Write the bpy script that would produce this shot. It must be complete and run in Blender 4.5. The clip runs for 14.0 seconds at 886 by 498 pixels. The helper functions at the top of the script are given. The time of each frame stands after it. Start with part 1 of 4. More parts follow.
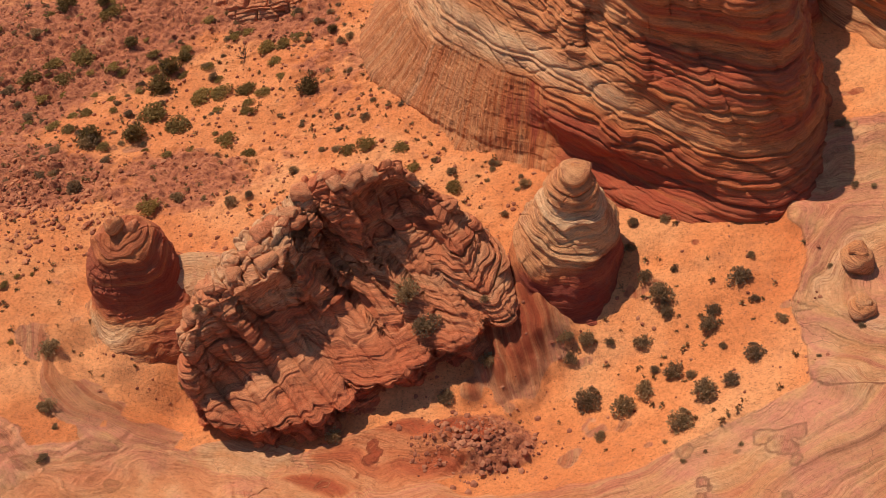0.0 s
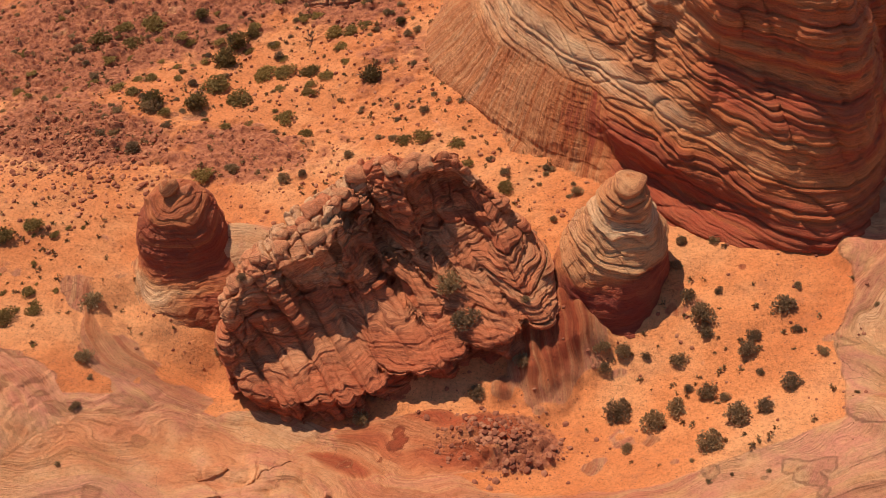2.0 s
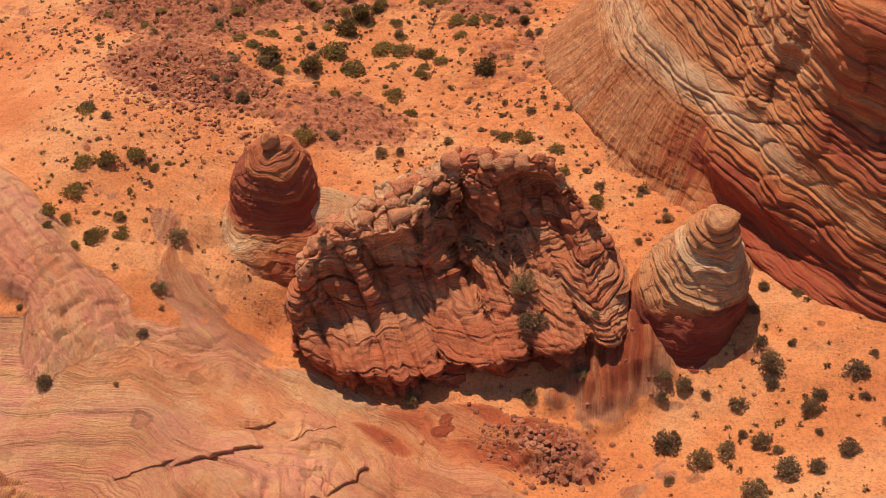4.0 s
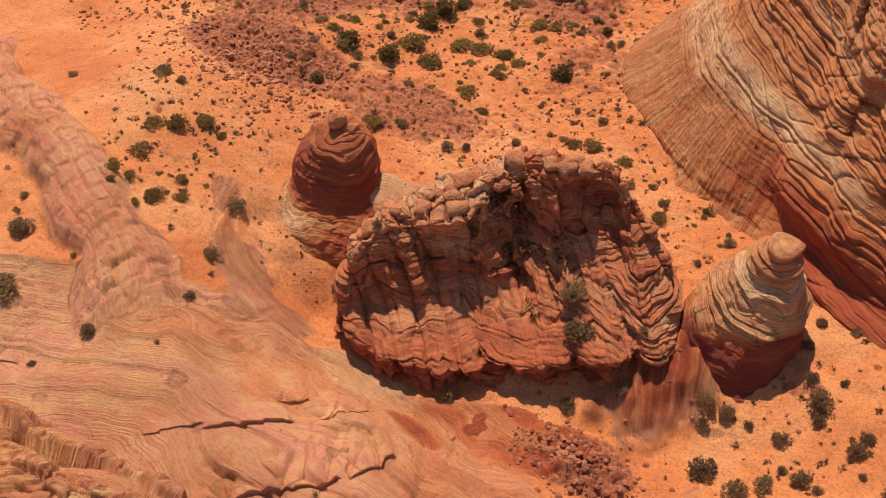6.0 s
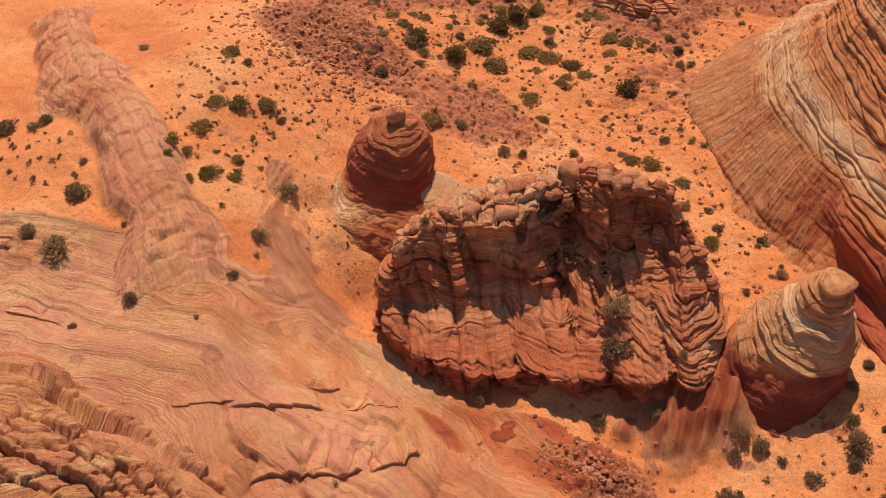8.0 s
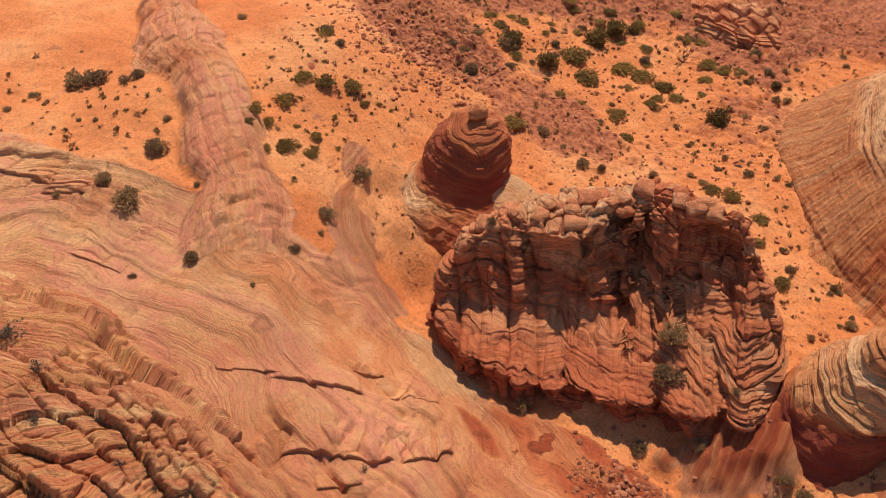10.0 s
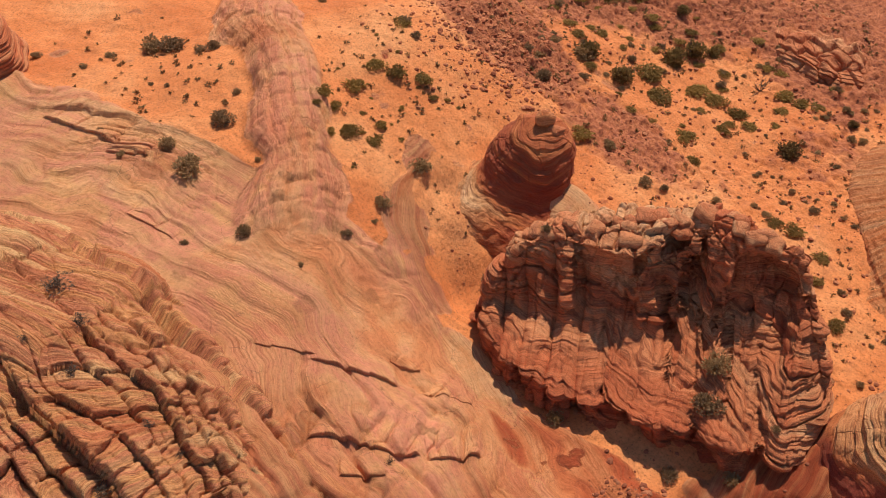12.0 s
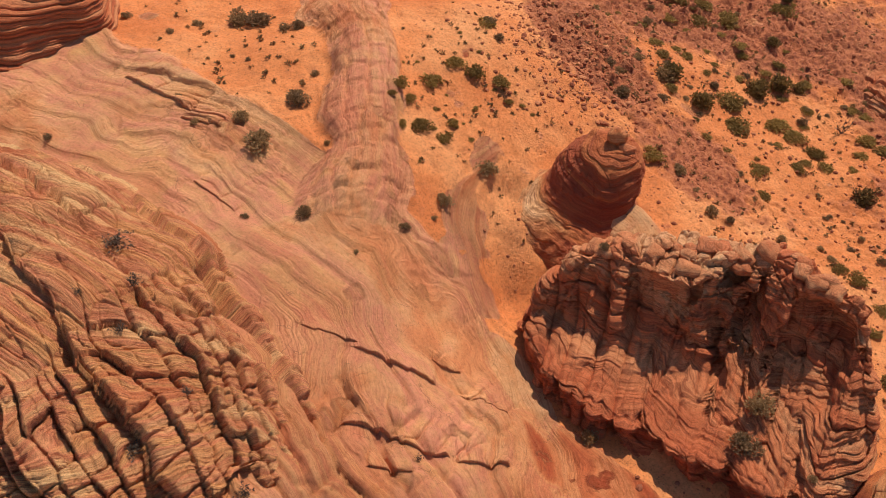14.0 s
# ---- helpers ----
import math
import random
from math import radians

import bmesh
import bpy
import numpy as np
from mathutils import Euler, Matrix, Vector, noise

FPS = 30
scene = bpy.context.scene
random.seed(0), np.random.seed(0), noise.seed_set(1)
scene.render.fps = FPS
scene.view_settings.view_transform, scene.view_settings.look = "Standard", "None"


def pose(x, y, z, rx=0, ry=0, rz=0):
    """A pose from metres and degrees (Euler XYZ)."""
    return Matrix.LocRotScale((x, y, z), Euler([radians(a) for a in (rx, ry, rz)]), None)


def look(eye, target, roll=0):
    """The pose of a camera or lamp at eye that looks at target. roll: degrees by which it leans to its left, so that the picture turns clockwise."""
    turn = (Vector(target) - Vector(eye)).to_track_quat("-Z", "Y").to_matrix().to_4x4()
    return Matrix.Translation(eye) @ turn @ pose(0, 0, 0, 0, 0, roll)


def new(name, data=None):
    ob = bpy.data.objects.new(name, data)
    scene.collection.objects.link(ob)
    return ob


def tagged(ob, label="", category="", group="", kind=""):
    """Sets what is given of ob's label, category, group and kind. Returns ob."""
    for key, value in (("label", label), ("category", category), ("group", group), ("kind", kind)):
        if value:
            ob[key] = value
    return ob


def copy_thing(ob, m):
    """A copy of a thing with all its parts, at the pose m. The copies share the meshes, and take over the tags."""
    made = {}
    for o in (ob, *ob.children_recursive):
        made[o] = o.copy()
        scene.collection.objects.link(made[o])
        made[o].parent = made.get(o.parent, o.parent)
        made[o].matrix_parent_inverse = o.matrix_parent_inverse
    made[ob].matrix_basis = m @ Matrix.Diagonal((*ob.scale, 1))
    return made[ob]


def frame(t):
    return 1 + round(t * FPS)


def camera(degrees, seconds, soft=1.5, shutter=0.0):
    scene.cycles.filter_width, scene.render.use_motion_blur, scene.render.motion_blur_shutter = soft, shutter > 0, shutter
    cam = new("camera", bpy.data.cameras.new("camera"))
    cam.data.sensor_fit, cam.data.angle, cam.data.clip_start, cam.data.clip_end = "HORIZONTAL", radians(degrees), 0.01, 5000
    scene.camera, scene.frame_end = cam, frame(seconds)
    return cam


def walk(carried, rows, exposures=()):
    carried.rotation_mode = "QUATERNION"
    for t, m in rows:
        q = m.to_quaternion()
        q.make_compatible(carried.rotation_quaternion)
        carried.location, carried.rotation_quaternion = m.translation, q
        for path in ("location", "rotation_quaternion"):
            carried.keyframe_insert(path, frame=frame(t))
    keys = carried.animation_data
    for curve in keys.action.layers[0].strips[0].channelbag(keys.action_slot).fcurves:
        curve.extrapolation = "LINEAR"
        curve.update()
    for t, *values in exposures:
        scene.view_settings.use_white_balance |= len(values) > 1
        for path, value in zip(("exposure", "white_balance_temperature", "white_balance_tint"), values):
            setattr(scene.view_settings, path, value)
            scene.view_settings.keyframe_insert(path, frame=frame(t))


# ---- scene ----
cam = camera(46.00, 14.0, soft=0.6)
# seconds, x, y, z, yaw, pitch, lean
PATH = [
    (0.0, 18.042, -16.885, 45.598, 23.621, -46.129, -18.522),
    (0.5, 17.925, -17.146, 45.634, 23.949, -45.928, -17.621),
    (1.0, 17.676, -17.447, 45.538, 24.168, -45.695, -16.631),
    (1.5, 17.518, -17.755, 45.461, 24.822, -45.402, -15.350),
    (2.0, 17.431, -17.972, 45.247, 25.896, -45.007, -13.808),
    (2.5, 17.485, -18.117, 45.244, 27.382, -44.769, -12.258),
    (3.0, 17.550, -18.226, 45.224, 29.192, -44.544, -10.462),
    (5.5, 18.123, -18.584, 44.184, 35.495, -43.292, -4.727),
    (6.0, 18.289, -18.455, 43.721, 36.727, -42.971, -4.080),
    (6.5, 18.583, -18.340, 43.439, 37.932, -42.685, -3.626),
    (7.0, 18.743, -18.202, 43.389, 38.911, -42.615, -3.190),
    (7.5, 18.772, -18.099, 43.362, 39.838, -42.547, -2.511),
    (8.0, 18.876, -18.040, 43.224, 41.010, -42.404, -1.549),
    (10.5, 19.517, -17.459, 42.210, 47.869, -41.883, 3.562),
    (11.0, 19.542, -17.415, 42.049, 48.914, -41.852, 4.579),
    (11.5, 19.556, -17.305, 42.008, 49.792, -41.892, 5.317),
    (12.0, 19.519, -17.246, 41.958, 50.711, -41.964, 6.282),
    (12.5, 19.447, -17.203, 41.966, 51.812, -42.104, 7.472),
    (13.0, 19.520, -16.996, 41.966, 53.293, -42.256, 8.588),
    (13.5, 19.571, -16.895, 41.958, 54.329, -42.353, 9.449),
    (14.0, 19.502, -16.877, 42.126, 55.178, -42.591, 10.367),
]
walk(cam, [(t, pose(x, y, z, 90 + p, 0, w) @ pose(0, 0, 0, 0, 0, r)) for t, x, y, z, w, p, r in PATH], exposures=[(0.0, 0.0, 6700, 13), (8.0, 0.07, 6700, 11), (11.0, 0.05, 6700, 10), (14.0, -0.03, 6800, 11)])

# ---- light ----
SUN_AZ, SUN_EL = radians(132), radians(60)       # direction to the sun, from +x towards +y
world = bpy.data.worlds.new("world")
scene.world = world
world.use_nodes = True
wn = world.node_tree
sky = wn.nodes.new("ShaderNodeTexSky")
sky.sky_type, sky.sun_disc = "NISHITA", False
sky.sun_elevation, sky.sun_rotation = SUN_EL, math.pi / 2 - SUN_AZ
sky.altitude, sky.dust_density = 1600, 1.2
wn.links.new(sky.outputs[0], wn.nodes["Background"].inputs[0])
wn.nodes["Background"].inputs[1].default_value = 0.13
sun_data = bpy.data.lights.new("sun", "SUN")
sun_data.energy, sun_data.angle, sun_data.color = 4.9, radians(0.53), (1.0, 0.91, 0.79)
sun = new("sun", sun_data)
sun_way = Vector((math.cos(SUN_AZ) * math.cos(SUN_EL), math.sin(SUN_AZ) * math.cos(SUN_EL), math.sin(SUN_EL)))
sun.matrix_world = look(sun_way * 100, (0, 0, 0))

# ---- noise on arrays ----
RNG = np.random.RandomState(11)
PERM = RNG.permutation(1024)
VALUE = RNG.rand(1024)


def cell(*k):
    """A random number in 0..1 for whole-number cells."""
    h = np.zeros(np.shape(k[0]), int)
    for a in k:
        h = PERM[(h + np.asarray(a).astype(int)) & 1023]
    return VALUE[h]


def vnoise(x, y, z):
    ix, iy, iz = np.floor(x).astype(int), np.floor(y).astype(int), np.floor(z).astype(int)
    fx, fy, fz = x - ix, y - iy, z - iz
    fx, fy, fz = (f * f * f * (f * (f * 6 - 15) + 10) for f in (fx, fy, fz))
    out = 0
    for dx in (0, 1):
        for dy in (0, 1):
            for dz in (0, 1):
                out = out + cell(ix + dx, iy + dy, iz + dz) * (fx if dx else 1 - fx) * (fy if dy else 1 - fy) * (fz if dz else 1 - fz)
    return out * 2 - 1


def fbm(x, y, z=0.0, f=1.0, octaves=3):
    z = z + 0 * x
    out, amp = 0 * x, 1.0
    for n in range(octaves):
        out = out + amp * vnoise(x * f + 17.3 * n, y * f + 5.1 * n, z * f + 9.7 * n)
        amp, f = amp * 0.5, f * 2.03
    return out


def step(a, b, x):
    t = np.clip((x - a) / (b - a), 0, 1)
    return t * t * (3 - 2 * t)


def beds(b, seed=0):
    """Stacked layers: 0 in the joint between two beds, up to 1 on the face of a bed that stands proud."""
    k = np.floor(b)
    f = b - k
    proud = 0.25 + 0.75 * cell(k + 400, seed + 0 * k)
    round_ = 1 - np.abs(2 * f - 1) ** 5.0
    return proud * (0.35 + 0.65 * round_)


def ledges(b, seed=0):
    """Benches: each bed stands out with a sharp lower edge and draws back towards its top."""
    k = np.floor(b)
    f = b - k
    return (0.2 + 0.8 * cell(k + 700, seed + 0 * k)) * step(0.0, 0.16, f) * (1 - 0.75 * f ** 1.5)


def joints(s, k, width, seed=0):
    """Cracks across a bed, at uneven spacing along s; k is the number of the bed. 1 in the crack."""
    s = s + 7.7 * cell(k + 90, seed + 0 * k)
    i = np.floor(s)
    best = 0 * s + 9
    for d in (-1, 0, 1):
        at = i + d + 0.5 + 0.7 * (cell(i + d + 300, k + 50, seed + 0 * k) - 0.5)
        best = np.minimum(best, np.abs(s - at))
    return np.exp(-((best / width) ** 2))


# ---- materials ----
def ramp(nt, stops, fac):
    node = nt.nodes.new("ShaderNodeValToRGB")
    cr = node.color_ramp
    while len(cr.elements) > 1:
        cr.elements.remove(cr.elements[-1])
    cr.elements[0].position, cr.elements[0].color = stops[0][0], (*stops[0][1], 1)
    for p, c in stops[1:]:
        cr.elements.new(p).color = (*c, 1)
    nt.links.new(fac, node.inputs[0])
    return node.outputs[0]


def noise_tex(nt, vec, scale, detail=4.0, rough=0.55):
    node = nt.nodes.new("ShaderNodeTexNoise")
    node.inputs["Scale"].default_value, node.inputs["Detail"].default_value, node.inputs["Roughness"].default_value = scale, detail, rough
    if vec is not None:
        nt.links.new(vec, node.inputs["Vector"])
    return node.outputs["Fac"]


def mixer(nt, fac, a, b, kind="MIX"):
    node = nt.nodes.new("ShaderNodeMix")
    node.data_type, node.blend_type = "RGBA", kind
    for value, socket in ((fac, node.inputs[0]), (a, node.inputs[6]), (b, node.inputs[7])):
        if hasattr(value, "is_output"):
            nt.links.new(value, socket)
        elif isinstance(value, (int, float)):
            socket.default_value = value
        else:
            socket.default_value = (*value, 1)
    return node.outputs[2]


def calc(nt, op, a, b=0.0, c=0.0):
    node = nt.nodes.new("ShaderNodeMath")
    node.operation = op
    for value, socket in zip((a, b, c), node.inputs):
        if hasattr(value, "is_output"):
            nt.links.new(value, socket)
        else:
            socket.default_value = value
    return node.outputs[0]


def attr(nt, name):
    node = nt.nodes.new("ShaderNodeAttribute")
    node.attribute_name = name
    return node.outputs["Fac"]


def blank(name, rough=0.9):
    mat = bpy.data.materials.new(name)
    mat.use_nodes = True
    nt = mat.node_tree
    bsdf = nt.nodes["Principled BSDF"]
    bsdf.inputs["Roughness"].default_value = rough
    bsdf.inputs["Specular IOR Level"].default_value = 0.25
    return mat, nt, bsdf


def bumped(nt, bsdf, height, strength, distance):
    node = nt.nodes.new("ShaderNodeBump")
    node.inputs["Strength"].default_value, node.inputs["Distance"].default_value = strength, distance
    nt.links.new(height, node.inputs["Height"])
    nt.links.new(node.outputs[0], bsdf.inputs["Normal"])


def strata_colour(nt, place, broad, fine, laminae=9.0, wide_scale=0.55, dark=(0.27, 0.07, 0.034), stains=0.55):
    """Colour of banded sandstone from the bedding coordinate stored on the mesh: broad bands, thin laminae, painted
    shade lines, stains.
    """
    bed = attr(nt, "bed")
    comb = nt.nodes.new("ShaderNodeCombineXYZ")
    nt.links.new(bed, comb.inputs[0])
    wob = noise_tex(nt, place, 0.25, 2)
    nt.links.new(calc(nt, "MULTIPLY", wob, 0.8), comb.inputs[1])
    wide = noise_tex(nt, comb.outputs[0], wide_scale, 3, 0.6)
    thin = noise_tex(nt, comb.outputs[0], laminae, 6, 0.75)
    tone = calc(nt, "ADD", wide, calc(nt, "MULTIPLY", attr(nt, "tone"), 0.6))
    colour = ramp(nt, broad, tone)
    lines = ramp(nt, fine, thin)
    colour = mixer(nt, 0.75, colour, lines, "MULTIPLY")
    # narrow dark lines along the bedding, painted as the shade under thin layers
    shade_lines = ramp(nt, [(0.455, (0, 0, 0)), (0.485, (0.75, 0.75, 0.75)), (0.5, (0.75, 0.75, 0.75)), (0.525, (0, 0, 0))], noise_tex(nt, comb.outputs[0], laminae * 0.42, 3, 0.7))
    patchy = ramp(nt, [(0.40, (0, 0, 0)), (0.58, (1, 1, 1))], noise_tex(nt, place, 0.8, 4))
    colour = mixer(nt, calc(nt, "MULTIPLY", shade_lines, patchy), colour, dark)
    stain = noise_tex(nt, place, 0.55, 5, 0.6)
    colour = mixer(nt, ramp(nt, [(0.45, (0, 0, 0)), (0.75, (stains, stains, stains))], stain), colour, (0.46, 0.145, 0.056))
    return colour, thin


def rock_material(name, broad, laminae=9.0, relief=0.6):
    mat, nt, bsdf = blank(name)
    geo = nt.nodes.new("ShaderNodeNewGeometry")
    place = geo.outputs["Position"]
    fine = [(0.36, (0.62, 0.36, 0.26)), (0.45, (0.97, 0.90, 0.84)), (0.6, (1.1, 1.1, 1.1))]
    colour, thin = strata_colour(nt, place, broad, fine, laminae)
    grain = noise_tex(nt, place, 14, 6, 0.7)
    colour = mixer(nt, 0.6, colour, ramp(nt, [(0.36, (0.56, 0.48, 0.45)), (0.48, (1.02, 1.0, 1.0)), (0.64, (1.35, 1.32, 1.3))], grain), "MULTIPLY")
    pit = noise_tex(nt, place, 3.2, 5, 0.7)
    colour = mixer(nt, ramp(nt, [(0.3, (0.5, 0.5, 0.5)), (0.40, (0, 0, 0))], pit), colour, (0.24, 0.06, 0.03))
    nt.links.new(colour, bsdf.inputs["Base Color"])
    height = calc(nt, "ADD", calc(nt, "MULTIPLY", thin, 0.6), calc(nt, "MULTIPLY", grain, 0.5))
    bumped(nt, bsdf, height, relief + 0.25, 0.32)
    return mat


RED, MAROON = (0.40, 0.092, 0.04), (0.26, 0.05, 0.028)
rock_butte = rock_material("butte_sandstone", [(0.30, (0.40, 0.085, 0.036)), (0.42, (0.53, 0.14, 0.057)), (0.54, (0.59, 0.19, 0.08)), (0.68, (0.62, 0.255, 0.115)), (0.88, (0.68, 0.39, 0.2))], 7.0)
rock_dome = rock_material("dome_sandstone", [(0.26, (0.42, 0.085, 0.036)), (0.4, (0.56, 0.165, 0.052)), (0.52, (0.63, 0.235, 0.085)), (0.66, (0.66, 0.30, 0.125)), (0.85, (0.70, 0.42, 0.22))], 6.0)
rock_spire = rock_material("spire_sandstone", [(0.2, MAROON), (0.4, RED), (0.55, (0.58, 0.19, 0.065)), (0.75, (0.68, 0.345, 0.15)), (0.92, (0.74, 0.46, 0.245))], 8.0)
rock_mound = rock_material("mound_sandstone", [(0.3, (0.50, 0.135, 0.058)), (0.42, (0.60, 0.22, 0.092)), (0.5, (0.68, 0.34, 0.135)), (0.58, (0.61, 0.22, 0.11)), (0.68, (0.70, 0.36, 0.16)), (0.82, (0.73, 0.45, 0.21))], 9.0)


def ground_material():
    mat, nt, bsdf = blank("sand_and_slickrock")
    geo = nt.nodes.new("ShaderNodeNewGeometry")
    place = geo.outputs["Position"]
    # sand
    patch = noise_tex(nt, place, 0.12, 4)
    sand = ramp(nt, [(0.35, (0.56, 0.165, 0.05)), (0.5, (0.64, 0.215, 0.07)), (0.65, (0.69, 0.285, 0.11))], patch)
    grains = noise_tex(nt, place, 5.0, 8, 0.75)
    sand = mixer(nt, 0.9, sand, ramp(nt, [(0.32, (0.55, 0.47, 0.43)), (0.46, (1.0, 1.0, 1.0)), (0.66, (1.25, 1.25, 1.25))], grains), "MULTIPLY")
    blotch = noise_tex(nt, place, 1.1, 6, 0.7)
    sand = mixer(nt, ramp(nt, [(0.52, (0, 0, 0)), (0.7, (0.5, 0.5, 0.5))], blotch), sand, (0.42, 0.14, 0.06))
    speck = noise_tex(nt, place, 9.0, 3, 0.6)
    sand = mixer(nt, ramp(nt, [(0.62, (0, 0, 0)), (0.68, (0.7, 0.7, 0.7))], speck), sand, (0.17, 0.07, 0.04))
    # rubbly slope of broken purple-red stone
    rubble_n = noise_tex(nt, place, 2.6, 6, 0.75)
    rubble = ramp(nt, [(0.36, (0.15, 0.042, 0.026)), (0.47, (0.36, 0.105, 0.05)), (0.58, (0.49, 0.165, 0.072)), (0.72, (0.56, 0.225, 0.105))], rubble_n)
    # slickrock
    broad = [(0.28, (0.40, 0.085, 0.034)), (0.38, (0.53, 0.175, 0.072)), (0.45, (0.60, 0.27, 0.125)), (0.51, (0.54, 0.185, 0.10)), (0.57, (0.63, 0.315, 0.15)), (0.64, (0.58, 0.225, 0.135)), (0.72, (0.65, 0.355, 0.17)), (0.85, (0.67, 0.42, 0.24))]
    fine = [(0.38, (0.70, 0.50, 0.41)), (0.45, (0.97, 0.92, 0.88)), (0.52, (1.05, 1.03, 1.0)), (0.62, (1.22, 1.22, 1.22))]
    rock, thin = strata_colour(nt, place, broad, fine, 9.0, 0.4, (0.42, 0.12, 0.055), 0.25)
    tint = ramp(nt, [(0.32, (0.60, 0.205, 0.075)), (0.42, (0.69, 0.31, 0.13)), (0.48, (0.74, 0.42, 0.21)), (0.55, (0.69, 0.295, 0.19)), (0.63, (0.75, 0.43, 0.19)), (0.75, (0.64, 0.23, 0.10))], noise_tex(nt, place, 0.16, 5, 0.6))
    plainness = ramp(nt, [(0.38, (0.12, 0.12, 0.12)), (0.62, (0.62, 0.62, 0.62))], noise_tex(nt, place, 0.11, 4, 0.55))
    rock = mixer(nt, calc(nt, "MULTIPLY", plainness, calc(nt, "MINIMUM", calc(nt, "MAXIMUM", calc(nt, "MULTIPLY_ADD", attr(nt, "tone"), 5.0, 1.0), 0.0), 1.0)), rock, tint)
    rock = mixer(nt, 0.5, rock, ramp(nt, [(0.34, (0.58, 0.50, 0.46)), (0.47, (1.0, 0.99, 0.98)), (0.66, (1.25, 1.25, 1.25))], grains), "MULTIPLY")
    scar = nt.nodes.new("ShaderNodeTexVoronoi")
    scar.feature, scar.inputs["Scale"].default_value = "DISTANCE_TO_EDGE", 0.6
    bend = nt.nodes.new("ShaderNodeVectorMath")
    bend.operation = "MULTIPLY_ADD"
    wander = nt.nodes.new("ShaderNodeTexNoise")
    wander.inputs["Scale"].default_value, wander.inputs["Detail"].default_value = 0.6, 5.0
    nt.links.new(place, wander.inputs["Vector"])
    nt.links.new(wander.outputs["Color"], bend.inputs[0])
    bend.inputs[1].default_value = (2.4, 2.4, 0.4)
    nt.links.new(place, bend.inputs[2])
    nt.links.new(bend.outputs[0], scar.inputs["Vector"])
    crack = calc(nt, "MULTIPLY", ramp(nt, [(0.0, (1, 1, 1)), (0.014, (0, 0, 0))], scar.outputs["Distance"]), ramp(nt, [(0.52, (0, 0, 0)), (0.62, (0.55, 0.55, 0.55))], noise_tex(nt, place, 0.35, 3)))
    rock = mixer(nt, crack, rock, (0.17, 0.06, 0.035))
    rock = mixer(nt, 1.0, rock, (1.03, 0.94, 0.86), "MULTIPLY")
    edge = calc(nt, "ADD", attr(nt, "rock"), calc(nt, "MULTIPLY", calc(nt, "SUBTRACT", noise_tex(nt, place, 0.9, 5), 0.5), 0.7))
    mask = ramp(nt, [(0.42, (0, 0, 0)), (0.58, (1, 1, 1))], edge)
    redge = calc(nt, "ADD", attr(nt, "rubble"), calc(nt, "MULTIPLY", calc(nt, "SUBTRACT", noise_tex(nt, place, 0.7, 5), 0.5), 0.9))
    colour = mixer(nt, ramp(nt, [(0.4, (0, 0, 0)), (0.62, (0.9, 0.9, 0.9))], redge), sand, rubble)
    colour = mixer(nt, mask, colour, rock)
    nt.links.new(colour, bsdf.inputs["Base Color"])
    height = calc(nt, "ADD", calc(nt, "MULTIPLY", calc(nt, "MULTIPLY", calc(nt, "SUBTRACT", thin, 0.5), mask), 0.9), calc(nt, "ADD", calc(nt, "MULTIPLY", grains, 0.5), calc(nt, "MULTIPLY", calc(nt, "MULTIPLY", calc(nt, "SUBTRACT", rubble_n, 0.5), redge), 0.8)))
    bumped(nt, bsdf, height, 0.9, 0.32)
    return mat


sand_rock = ground_material()


def plant_material(name, dark, mid, light, thin_leaf=True):
    mat, nt, bsdf = blank(name, 0.8)
    geo = nt.nodes.new("ShaderNodeNewGeometry")
    colour = ramp(nt, [(0.0, dark), (0.5, mid), (1.0, light)], geo.outputs["Random Per Island"])
    info = nt.nodes.new("ShaderNodeObjectInfo")
    tint = ramp(nt, [(0.0, (0.75, 0.7, 0.7)), (1.0, (1.2, 1.15, 1.0))], info.outputs["Random"])
    colour = mixer(nt, 1.0, colour, tint, "MULTIPLY")
    nt.links.new(colour, bsdf.inputs["Base Color"])
    bsdf.inputs["Specular IOR Level"].default_value = 0.05
    if thin_leaf:
        glow, both = nt.nodes.new("ShaderNodeBsdfTranslucent"), nt.nodes.new("ShaderNodeMixShader")
        nt.links.new(colour, glow.inputs["Color"])
        both.inputs[0].default_value = 0.4
        nt.links.new(bsdf.outputs[0], both.inputs[1])
        nt.links.new(glow.outputs[0], both.inputs[2])
        nt.links.new(both.outputs[0], nt.nodes["Material Output"].inputs["Surface"])
    return mat


leaf_grey = plant_material("grey_sage_leaf", (0.27, 0.165, 0.085), (0.36, 0.235, 0.125), (0.46, 0.315, 0.18))
leaf_green = plant_material("olive_leaf", (0.24, 0.15, 0.05), (0.34, 0.22, 0.075), (0.45, 0.30, 0.115))
leaf_juniper = plant_material("juniper_leaf", (0.15, 0.098, 0.04), (0.24, 0.158, 0.063), (0.34, 0.23, 0.095))
twig = plant_material("dry_twig", (0.10, 0.07, 0.055), (0.17, 0.125, 0.1), (0.25, 0.19, 0.155))
dry_grass = plant_material("dry_grass", (0.28, 0.15, 0.065), (0.39, 0.235, 0.105), (0.5, 0.34, 0.165))
stone_mat = plant_material("loose_stone", (0.22, 0.07, 0.04), (0.35, 0.125, 0.068), (0.48, 0.20, 0.105), False)


